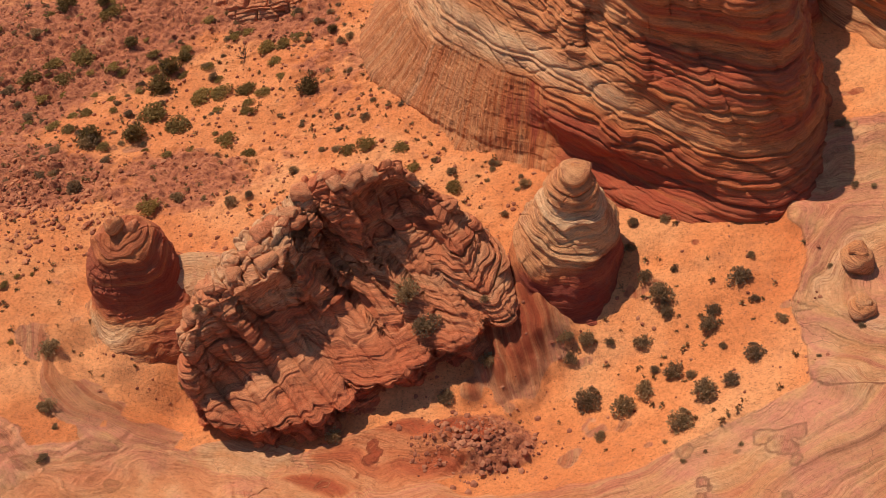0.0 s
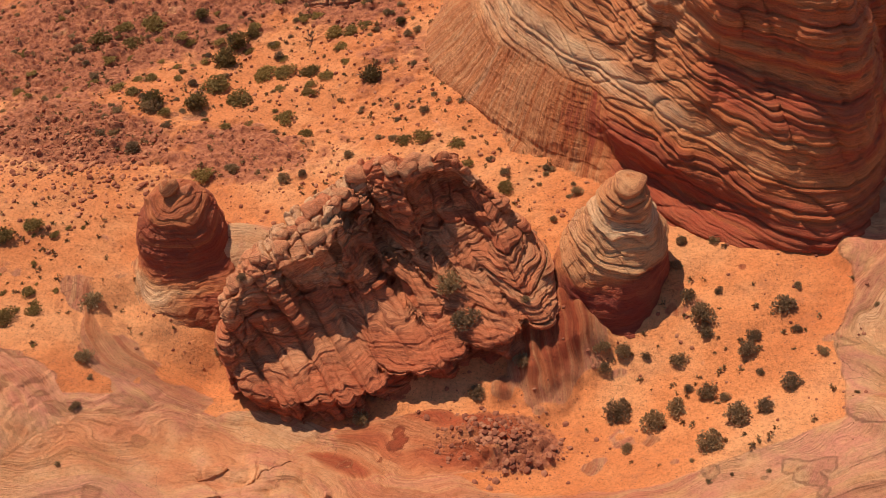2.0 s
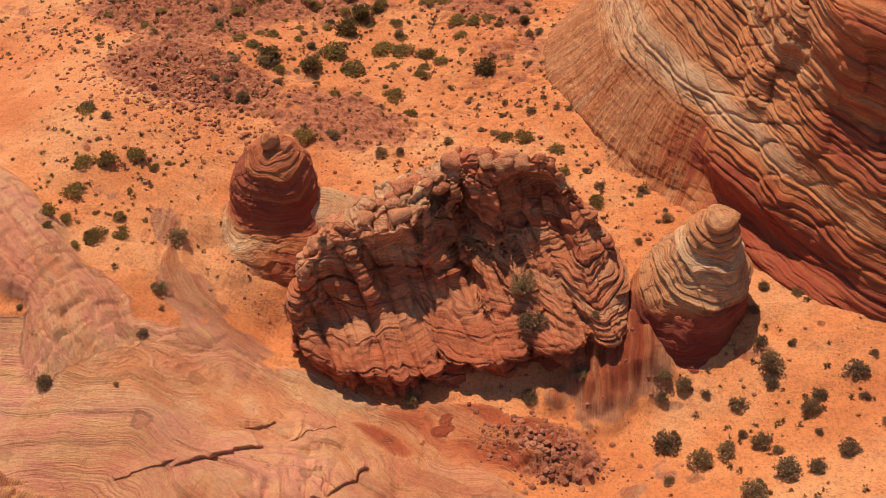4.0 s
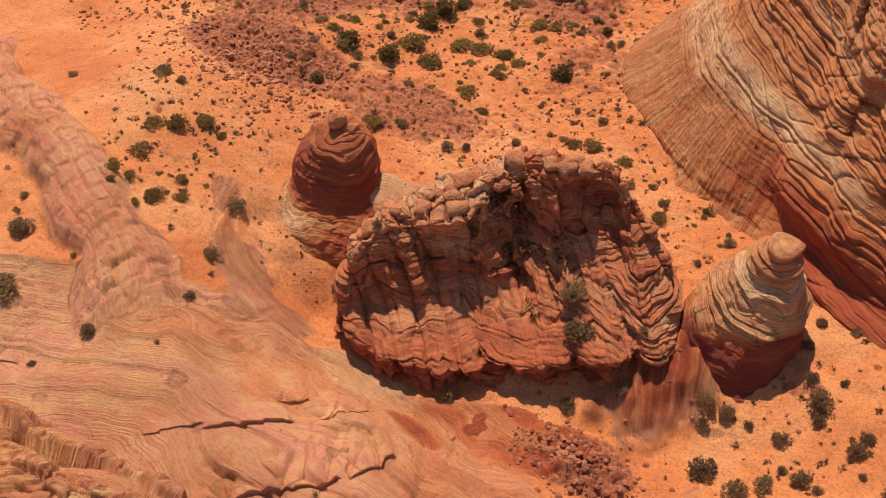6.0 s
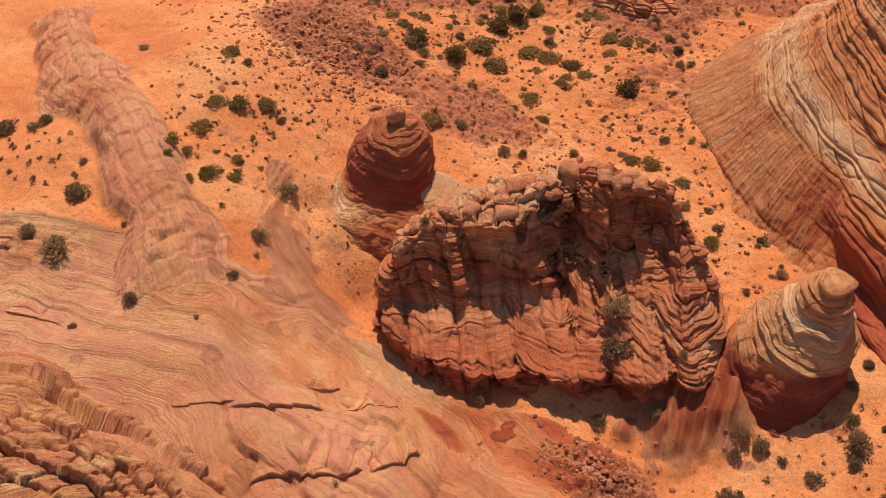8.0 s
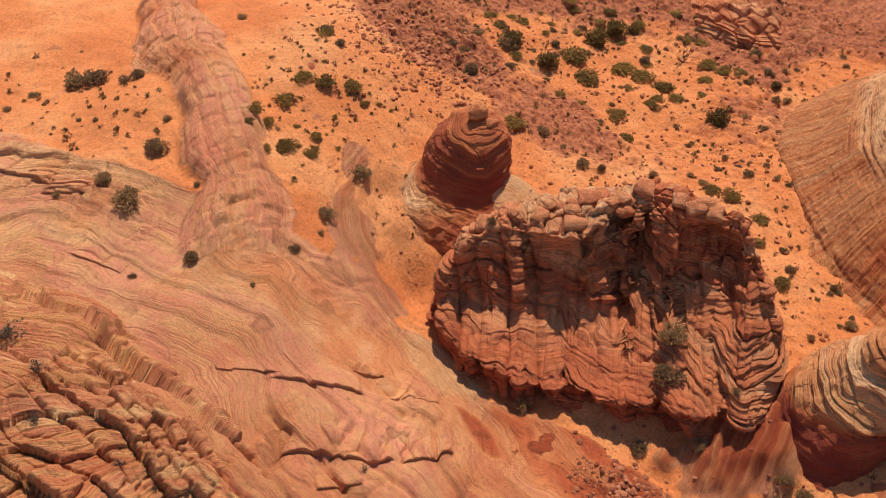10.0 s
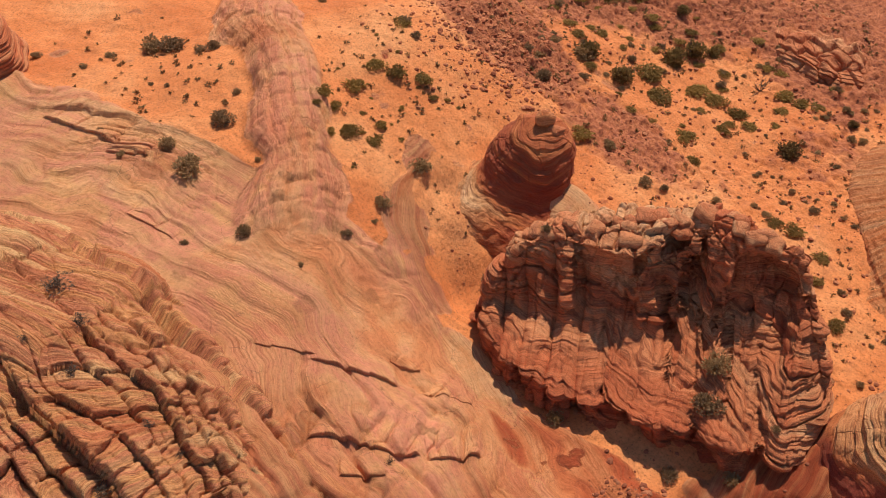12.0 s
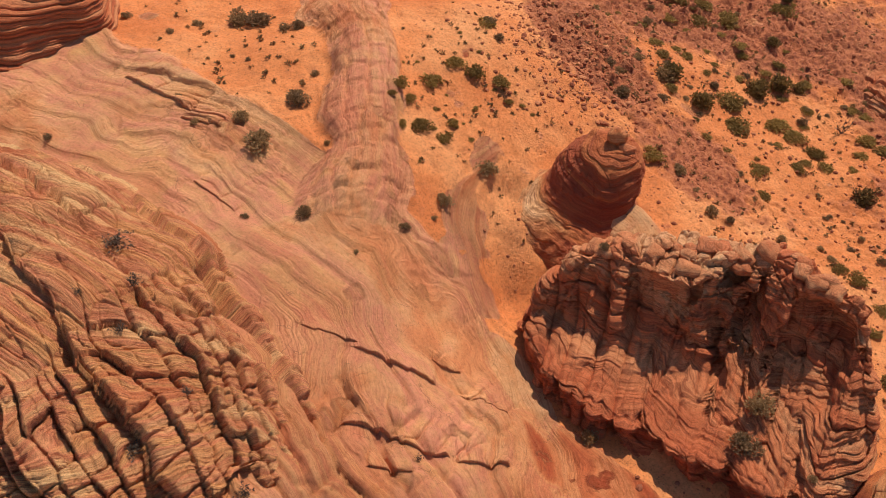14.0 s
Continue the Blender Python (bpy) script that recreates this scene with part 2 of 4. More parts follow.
# ---- meshes from grids ----
def grid_mesh(name, co, wrap, attrs, material, kind_smooth=True):
    """One mesh from an array of points (rows, columns, 3), closed round the columns if wrap."""
    rows, cols = co.shape[:2]
    idx = np.arange(rows * cols).reshape(rows, cols)
    nxt = np.roll(idx, -1, 1) if wrap else idx[:, 1:]
    cur = idx if wrap else idx[:, :-1]
    quads = np.stack([cur[:-1], nxt[:-1], nxt[1:], cur[1:]], -1).reshape(-1, 4)
    me = bpy.data.meshes.new(name)
    me.vertices.add(rows * cols)
    me.vertices.foreach_set("co", co.reshape(-1).astype(np.float32))
    me.loops.add(quads.size)
    me.loops.foreach_set("vertex_index", quads.reshape(-1).astype(np.int32))
    me.polygons.add(len(quads))
    me.polygons.foreach_set("loop_start", np.arange(0, quads.size, 4, dtype=np.int32))
    me.polygons.foreach_set("use_smooth", np.full(len(quads), kind_smooth))
    me.update(calc_edges=True)
    for key, values in attrs.items():
        a = me.attributes.new(key, "FLOAT", "POINT")
        a.data.foreach_set("value", values.reshape(-1).astype(np.float32))
    me.materials.append(material)
    return me


def normals(co, wrap):
    if wrap:
        du = np.roll(co, -1, 1) - np.roll(co, 1, 1)
    else:
        du = np.gradient(co, axis=1)
    dv = np.gradient(co, axis=0)
    n = np.cross(du, dv)
    return n / (np.linalg.norm(n, axis=-1, keepdims=True) + 1e-9)


# ---- the ground ----
HILLS = [(-30, 14, 10, 3.03), (-20, 2, 8, 0.96), (-37, 0, 9, 1.14), (-36, 24, 9, 2.07), (-24, 17, 6, -1.53), (-12, 12, 6, -3.18),
         (0, 12, 7, -2.49), (9, 16, 6, -2.39), (18, 18, 7, -0.70), (24, 24, 7, -0.20), (24, 7, 9, 0.36), (6, 7, 7, -0.20),
         (-8, 4, 7, -0.44), (-6, -9, 9, 1.07), (-20, -10, 9, 0.98), (-22, 36, 10, -1.30), (-8, 40, 9, -0.83), (8, 34, 8, -1.75),
         (-45, 48, 14, 0.81), (-10, 56, 14, -0.16)]


def base_height(x, y):
    return sum(h * np.exp(-((x - a) ** 2 + (y - b) ** 2) / (2 * s * s)) for a, b, s, h in HILLS)


def rock_edge(x):
    """y of the line where the sand meets the bare rock in front of it."""
    return np.interp(x, [-60, -40, -33, -27, -22, -18, -15, -12, -8, 0, 8, 14, 20, 26, 34, 60], [-8, -1.5, 1, 4.3, 7.2, 9.6, 10.8, 11.0, 10.8, 9.5, 9, 10.5, 13.5, 17.5, 22, 30])


def to_line(x, y, ax, ay, bx, by):
    """How far along and off the line from a to b."""
    ux, uy = bx - ax, by - ay
    n = math.hypot(ux, uy)
    return ((x - ax) * ux + (y - ay) * uy) / n, ((y - ay) * ux - (x - ax) * uy) / n


def blocks(u, v, seed):
    """Rounded blocks on a surface with uneven rows: the block's own lift (0..1) and 1 in the cracks between blocks."""
    k = np.floor(u)
    s = v + 7.7 * cell(k + 90, seed + 0 * k)
    i = np.floor(s)
    f, g = u - k, s - i
    crack = np.exp(-((np.minimum(f, 1 - f) / 0.07) ** 2)) + np.exp(-((np.minimum(g, 1 - g) / 0.06) ** 2))
    return cell(k + 11, i + 31, seed + 0 * k), np.clip(crack, 0, 1)


def ground_shape(x, y):
    """Height of the ground with its detail, and the masks for bare rock, rubble, bedding and tone."""
    z = base_height(x, y)
    far = step(60, 160, np.hypot(x + 8, y - 20))
    z = z + far * (6 * fbm(x, y, 1.0, 0.012, 3) + 2)
    edge = rock_edge(x) + 1.2 * fbm(x, y, 3.0, 0.16, 3)
    d = edge - y                                             # > 0 on the bare rock
    rock = step(-0.6, 0.6, d)
    swirl = step(20.3, 21.8, x + 0.8 * fbm(x, y, 5.0, 0.3, 2)) * step(13, 15, y) * (1 - step(32, 35, y))
    rock = np.maximum(rock, swirl)
    # jointed ridge that runs through the sand
    al, off = to_line(x, y, -19.5, 3.4, -55, 20.2)
    off = off + 0.9 * np.sin(al * 0.17) + 0.5 * fbm(x, y, 13.0, 0.2, 2)
    wide = 2.6 + 0.5 * np.sin(al * 0.31 + 1.0) + 0.5 * fbm(x, y, 14.0, 0.35, 3)
    ridge = step(wide + 0.45, wide - 0.45, np.abs(off)) * step(-1.0, 3.0, al) * (1 - step(36, 40, al))
    crest = ridge * 1.35 * np.clip(1 - (off / 3.0) ** 2, 0, 1)
    course = np.floor(off / 1.1 + 20 + 0.25 * fbm(x, y, 1.0, 0.4, 2))
    cut = joints(al / 1.6 + 0.25 * off, course, 0.045, 3)
    lam = ledges((off + 0.4 * fbm(x, y, 4.0, 0.25, 2)) / 0.62 + 40, 2)
    bl, bc = blocks(off / 1.15 + 20 + 0.35 * fbm(x, y, 1.0, 0.4, 2), al / 1.5 + 0.25 * off + 0.3 * fbm(x, y, 21.0, 0.4, 2), 12)
    z = z + crest + ridge * (0.36 * (bl - 0.5) - 0.20 * bc - 0.12 * cut + 0.16 * lam)
    rock = np.maximum(rock, ridge)
    # small dunes and hummocks in the sand
    soft = 1 - rock
    z = z + soft * (0.10 * fbm(x, y, 2.0, 0.8, 3) + 0.35 * fbm(x, y, 6.0, 0.14, 3))
    # rubble slopes
    rub = step(1.0, 0.35, np.hypot((x + 33) / 9.0, (y - 29) / 6.5)) + 0.7 * step(1.0, 0.3, np.hypot((x + 40) / 12.0, (y - 40) / 12.0))
    rub = rub + step(1.0, 0.55, np.hypot((x - 3.6) / 4.2, (y - 12.0) / 2.6)) + 0.5 * step(1.1, 0.4, np.hypot((x + 22) / 9.0, (y - 30) / 5.0))
    rub = rub + 0.75 * step(1.0, 0.3, np.hypot((x + 4) / 7.0, (y - 48) / 6.0)) + 0.42 * step(24, 34, y) * step(0, -14, x) * step(-0.45, 0.25, fbm(x, y, 44.0, 0.1, 3))
    rub = rub + 0.42 * step(40, 52, y + 5 * fbm(x, y, 45.0, 0.09, 3)) * step(4, -6, x)
    rub = np.clip(rub, 0, 1) * (1 - ridge)
    lumps = np.abs(fbm(x, y, 8.0, 0.9, 4))
    z = z + rub * (0.55 * lumps + 0.22 * np.abs(fbm(x, y, 9.0, 2.2, 2)) - 0.15)
    heap = step(1.0, 0.2, np.hypot((x - 3.6) / 3.8, (y - 12.0) / 2.4))
    z = z + 1.0 * heap
    # bedding on the bare rock runs along its edge; ledges step down across it
    warp = 2.8 * fbm(x, y, 7.0, 0.07, 2) + 0.42 * fbm(x, y, 7.5, 0.33, 3)
    bed = d * 0.9 + warp + 0.12 * x
    bed = np.where(swirl > 0.5, np.hypot(x - 25.5, (y - 22) * 0.8) * 1.4 + 1.5 * fbm(x, y, 9.0, 0.25, 3), bed)
    bed = np.where(ridge > 0.4, off * 0.55 + 0.4 * warp, bed)
    plain = rock * (1 - ridge)
    z = z + plain * (0.20 * ledges(140 - bed * 1.5, 3) * step(0.0, 0.5, fbm(x, y, 43.0, 0.16, 3)) + 0.30 * ledges(160 - bed * 0.45, 5) * (0.4 + 0.6 * step(-0.1, 0.3, fbm(x, y, 41.0, 0.12, 2))) + 0.05 * beds(bed * 2.7 + 20, 6) + 0.35 * fbm(x, y, 12.0, 0.17, 3))
    z = z + swirl * 0.9 * np.clip(fbm(x, y, 15.0, 0.17, 2) + 0.3, -0.4, 1.2)
    k = np.floor(bed * 0.45 + 30)
    rip = step(-16, -6, x) * (1 - step(0, 5, x)) + 0.8 * (1 - step(-30, -12, x)) * step(-9, -3, y)
    cracks = joints((x * 0.8 + y * 0.5) * 0.33 + 0.15 * fbm(x, y, 4.0, 0.5, 2), k, 0.03, 8) * np.clip(rip, 0, 1)
    z = z - plain * 0.22 * cracks
    slab, gap = blocks(bed * 0.45 + 30, (x * 0.8 + y * 0.5) * 0.2 + 60, 9)
    front = step(-14, -10, x) * (1 - step(-1, 3, x)) * step(2, 5, d)
    z = z + plain * front * (0.5 * (slab - 0.5) - 0.24 * gap)
    plate, seam = blocks(bed * 0.8 + 12 + 0.3 * fbm(x, y, 23.0, 0.3, 2), (x * 0.8 + y * 0.5) * 0.4 + 20 + 0.4 * fbm(x, y, 24.0, 0.25, 2), 19)
    broken = plain * step(-0.05, 0.35, fbm(x, y, 26.0, 0.1, 3) + 0.5 * front) * (1 - swirl)
    z = z + broken * (0.30 * (plate - 0.5) - 0.13 * seam)
    # furrows by the trench beside the butte
    rr = np.hypot(x + 16.5, y - 18.0) + 0.35 * fbm(x, y, 5.0, 0.35, 2)
    az = np.degrees(np.arctan2(-(y - 18.0), -(x + 16.5)))          # 0 towards -x, 90 towards -y
    bend = step(4, 30, az) * step(126, 100, az)
    furrow = bend * np.exp(-(((rr - 7.2) / 1.4) ** 2))
    hollow = bend * np.exp(-(((rr - 5.3) / 1.3) ** 2))
    z = z - 0.95 * hollow - 0.25 * furrow + 0.10 * furrow * np.sin(rr * 7 + fbm(x, y, 3.0, 0.5, 2))
    flutes = step(0.35, 0.65, furrow + 0.5 * fbm(x, y, 2.0, 0.45, 3))
    rock = np.maximum(rock * (1 - step(0.3, 0.6, hollow)), 0.9 * flutes)
    bed = np.where(flutes > 0.2, rr * 2.6 + 0.4 * fbm(x, y, 2.0, 0.5, 2), bed)
    # apron of fluted rock between the butte and the cone, and the pale saddle by the spire
    apron = step(1.05, 0.3, np.hypot((x - 4.6) / 3.6, (y - 19.2) / 4.8) + 0.3 * fbm(x, y, 6.0, 0.35, 3))
    z = z + apron * (1.2 + 0.28 * np.abs(np.sin(2.6 * (x + 0.35 * y) + 1.2 * fbm(x, y, 3.0, 0.35, 2))) + 0.10 * np.sin(7.5 * (x + 0.35 * y) + 2 * fbm(x, y, 3.5, 0.4, 2)))
    rock = np.maximum(rock, step(0.1, 0.4, apron))
    bed = np.where(apron > 0.1, (x + 0.35 * y + 0.25 * fbm(x, y, 3.0, 0.5, 2)) * 3.2, bed)
    saddle = step(1.0, 0.3, np.hypot((x + 15.3) / 3.8, (y - 21.0) / 3.2))
    z = z + 2.0 * saddle
    rock = np.maximum(rock, step(0.05, 0.3, saddle))
    tone = 0.15 * plain + 0.15 * swirl + 0.02 * ridge + 0.12 * plain * step(-12, -24, x) + 0.10 * plain * step(6, 20, x) + 0.45 * saddle - 0.36 * apron + 0.02 * furrow + 0.12 * fbm(x, y, 30.0, 0.07, 2)
    foot = step(1.0, 0.6, np.hypot((x + 9.6) / 4.4, (y - 10.3) / 1.6))
    slab_red = step(1.0, 0.75, np.hypot((x + 1.4) / 6.8, (y - 10.9 - 0.2 * (x + 1.4)) / 2.9) + 0.2 * fbm(x, y, 18.0, 0.3, 2))
    tone = tone + 0.4 * foot + 0.13 * ridge - 0.38 * slab_red - 0.12 * flutes
    rock = np.maximum(np.maximum(rock, step(0.2, 0.5, foot)), 0.9 * slab_red)
    return z, rock, rub, bed, tone


def axis(lo, hi, a, b, fine):
    """Coordinates: fine between a and b, ever wider out to lo and hi."""
    mid = np.arange(a, b, fine)
    up, out, s = [b], [a], fine
    while up[-1] < hi or out[-1] > lo:
        s *= 1.22
        up.append(up[-1] + s)
        out.append(out[-1] - s)
    return np.concatenate([out[::-1][:-1], mid, up])


gx, gy = axis(-1500, 1500, -56, 32, 0.135), axis(-1500, 1500, -20, 60, 0.135)
X, Y = np.meshgrid(gx, gy)
Z, R, RB, BD, TN = ground_shape(X, Y)
ground = new("ground", grid_mesh("ground", np.stack([X, Y, Z], -1), False, {"rock": R, "rubble": RB, "bed": BD, "tone": TN}, sand_rock))
tagged(ground, "orange desert sand and banded pink slickrock with rubble slopes", "ground", kind="structure")


# ---- rock bodies ----
def around(th, table, smooth=7):
    """A value round the compass from (degrees, value) stations, rounded off."""
    deg = sorted(table)
    v = np.interp(np.degrees(th), deg, [table[d] for d in deg], period=360)
    ker = np.hanning(smooth * 2 + 3)[1:-1]
    n = len(ker) // 2
    return np.convolve(np.concatenate([v[-n:], v, v[:n]]), ker / ker.sum(), "valid")


def smooth_rows(p, rows):
    """Levels (k, cols, 3) to rows by a Catmull-Rom curve through them, spread evenly by length."""
    k = len(p)
    seg = np.concatenate([[0], np.cumsum(np.linalg.norm(np.diff(p, axis=0), axis=-1).mean(1))])
    t = np.interp(np.linspace(0, seg[-1], rows), seg, np.arange(k))
    i = np.minimum(t.astype(int), k - 2)
    f = (t - i)[:, None, None]
    a, b, c, d = p[np.maximum(i - 1, 0)], p[i], p[i + 1], p[np.minimum(i + 2, k - 1)]
    return b + 0.5 * f * (c - a + f * (2 * a - 5 * b + 4 * c - d + f * (3 * (b - c) + d - a)))


def rock_body(name, co, relief, material, tone, label, cuts, wrap=True):
    """A rock of several parts. co: (rows, cols, 3) points from the foot upwards; relief gives displacement and bedding;
    cuts: (part name, first share of the rows, last share)."""
    rows = co.shape[0]
    n = normals(co, wrap)
    push, bed = relief(co, n)
    co = co + n * push[..., None]
    tn = tone(co, n)
    root = tagged(new(name), label, "rock")
    for part_name, a, b in cuts:
        i, j = int(a * (rows - 1)), int(b * (rows - 1)) + 1
        me = grid_mesh(part_name, co[i:j], wrap, {"bed": bed[i:j], "tone": tn[i:j]}, material)
        new(part_name, me).parent = root
    return root


cols = 1100
th = np.linspace(0, 2 * np.pi, cols, endpoint=False)


def ring(r, z, centre):
    return np.stack([centre[0] + r * np.cos(th), centre[1] + r * np.sin(th), z + 0 * th], -1)


# the butte: a sweep along its length; each section runs from the foot of the open side up an undercut tier,
# over a broad terrace and a sheer wall with alcoves, across the crest and down the back
BC = np.array([-5.6, 19.3])
ALONG, AWAY = np.array([0.788, 0.616]), np.array([-0.616, 0.788])
STATIONS = [-10.3, -9.5, -8.5, -7.0, -5.2, -3.4, -1.8, 0.0, 1.7, 3.4, 5.3, 6.7, 7.7, 8.7, 9.7, 10.7]
crest_o = [-0.5, 0.9, 1.9, 2.9, 3.7, 3.9, 4.5, 4.4, 4.4, 3.7, 2.9, 2.4, 1.3, 0.0, -1.3, -3.0]
crest_z = [-3.2, 0.6, 2.3, 3.2, 3.7, 4.0, 4.3, 4.7, 5.4, 5.6, 5.6, 5.3, 4.4, 3.0, 1.2, -2.8]
rim_o = [-0.6, -0.2, 0.3, 1.4, 0.9, 0.7, 0.4, 2.6, 3.0, 2.1, 1.9, 1.8, 0.0, -1.4, -2.4, -3.4]
rim_z = [-3.2, 0.2, 1.9, 3.0, 3.4, 3.8, 4.0, 4.5, 5.0, 5.2, 5.2, 4.9, 3.6, 2.2, 0.6, -2.9]
lip_o = [-0.7, -1.7, -3.2, -4.6, -5.3, -5.5, -5.6, -5.9, -6.1, -6.3, -6.6, -6.8, -6.7, -6.1, -5.1, -3.8]
lip_z = [-3.3, -1.6, -2.0, -2.0, -2.0, -2.0, -1.9, -1.7, -1.5, -1.3, -1.1, -1.0, -1.1, -1.3, -1.8, -3.3]
b_cols, b_rows = 1000, 640


def station(values):
    """A smooth value along the butte."""
    fine = np.linspace(STATIONS[0], STATIONS[-1], 700)
    v = np.interp(fine, STATIONS, values)
    ker = np.hanning(27)[1:-1]
    v = np.convolve(np.concatenate([np.full(12, v[0]), v, np.full(12, v[-1])]), ker / ker.sum(), "valid")
    return np.interp(bs, fine, v)


# sections stand closer together at the two ends, where the rock drops away
fine_s = np.linspace(STATIONS[0], STATIONS[-1], 2000)
way_s = np.concatenate([[0], np.cumsum(np.hypot(np.diff(fine_s), np.diff(np.interp(fine_s, STATIONS, crest_z))))])
bs = np.interp(np.linspace(0, way_s[-1], b_cols), way_s, fine_s)
co_, cz_, ro_, rz_, lo_, lz_ = (station(v) for v in (crest_o, crest_z, rim_o, rim_z, lip_o, lip_z))
ends = step(-10.3, -8.6, bs) * step(10.7, 8.8, bs)
bx, by = BC[0] + bs * ALONG[0] + (lo_ + 0.5) * AWAY[0], BC[1] + bs * ALONG[1] + (lo_ + 0.5) * AWAY[1]
low_z = np.minimum(base_height(bx, by), lz_ - 0.2) - 0.9
back_o = co_ + 0.6 + 2.6 * ends
bx, by = BC[0] + bs * ALONG[0] + back_o * AWAY[0], BC[1] + bs * ALONG[1] + back_o * AWAY[1]
back_z = np.minimum(base_height(bx, by), cz_ - 0.3) - 0.8


def section(wall):
    """Levels of the sweep; wall: (share of the way from rim to lip, share of the drop) for the wall's middle, its foot and the terrace."""
    pts = [(lo_ - 0.1, low_z), (lo_ + 0.15, low_z * 0.6 + lz_ * 0.4), (lo_ + 0.3, lz_ - 0.6), (lo_ + 0.1, lz_ - 0.2), (lo_ + 0.15, lz_ + 0.12)]
    for p, q in wall[::-1]:
        pts.append((ro_ + (lo_ - ro_) * p, rz_ + (lz_ - rz_) * q))
    pts += [(ro_ - 0.05, rz_ - 0.25), (ro_ + 0.12, rz_ + 0.05), ((ro_ + co_) / 2, (rz_ + cz_) / 2 + 0.25 * ends), (co_, cz_), (co_ + 0.5, cz_ - 0.5 * ends), (co_ * 0.5 + back_o * 0.5, cz_ * 0.5 + back_z * 0.5), (back_o, back_z)]
    return smooth_rows(np.stack([np.stack([bs, o, z], -1) for o, z in pts]), b_rows)


right = step(0.6, 1.8, bs)
sheer = section(((-0.05, 0.20 - 0.03 * right), (0.02 + 0.02 * right, 0.54 - 0.18 * right), (0.40 - 0.05 * right, 0.77 - 0.10 * right), (0.76, 0.90)))
flank = step(5.6, 7.8, bs)
blunt = section(((0.13 + 0.05 * flank, 0.26 - 0.12 * flank), (0.32 + 0.10 * flank, 0.72 - 0.36 * flank), (0.58 + 0.10 * flank, 0.83 - 0.20 * flank), (0.80 + 0.08 * flank, 0.92 - 0.08 * flank)))
S_, H_ = sheer[..., 0], sheer[..., 2]
edge = S_ + 0.75 * fbm(S_ * 0.35, H_ * 0.9, 3.0, 0.8, 3)
alcove = step(-5.35, -5.0, edge) * step(-1.05, -1.4, edge) + step(-0.3, -0.1, edge) * step(0.55, 0.35, edge) * step(2.6, 3.2, H_) + step(1.1, 1.35, edge) * step(3.0, 2.75, edge + 0.35 * H_) + step(3.2, 3.5, edge) * step(6.9, 6.6, edge)
alcove = np.clip(alcove, 0, 1)[..., None]
so = sheer * alcove + blunt * (1 - alcove)
# lobes and clefts along the terrace and the lower tier
S_, H_ = so[..., 0], so[..., 2]
lobe = np.abs(vnoise(S_ * 0.55 + 0.25 * H_, H_ * 0.22 + 3, 0 * S_)) ** 0.6 - 0.45 + 0.35 * (np.abs(vnoise(S_ * 1.4, H_ * 0.5 + 9, 0 * S_)) ** 0.7 - 0.4)
front_side = step(0.62, 0.42, np.linspace(0, 1, b_rows))[:, None] * np.clip(ends, 0, 1)[None]
so[..., 1] -= 0.95 * lobe * front_side
butte_co = np.stack([BC[0] + so[..., 0] * ALONG[0] + so[..., 1] * AWAY[0], BC[1] + so[..., 0] * ALONG[1] + so[..., 1] * AWAY[1], so[..., 2]], -1)


def along_butte(x, y):
    return (x - BC[0]) * ALONG[0] + (y - BC[1]) * ALONG[1], (x - BC[0]) * AWAY[0] + (y - BC[1]) * AWAY[1]


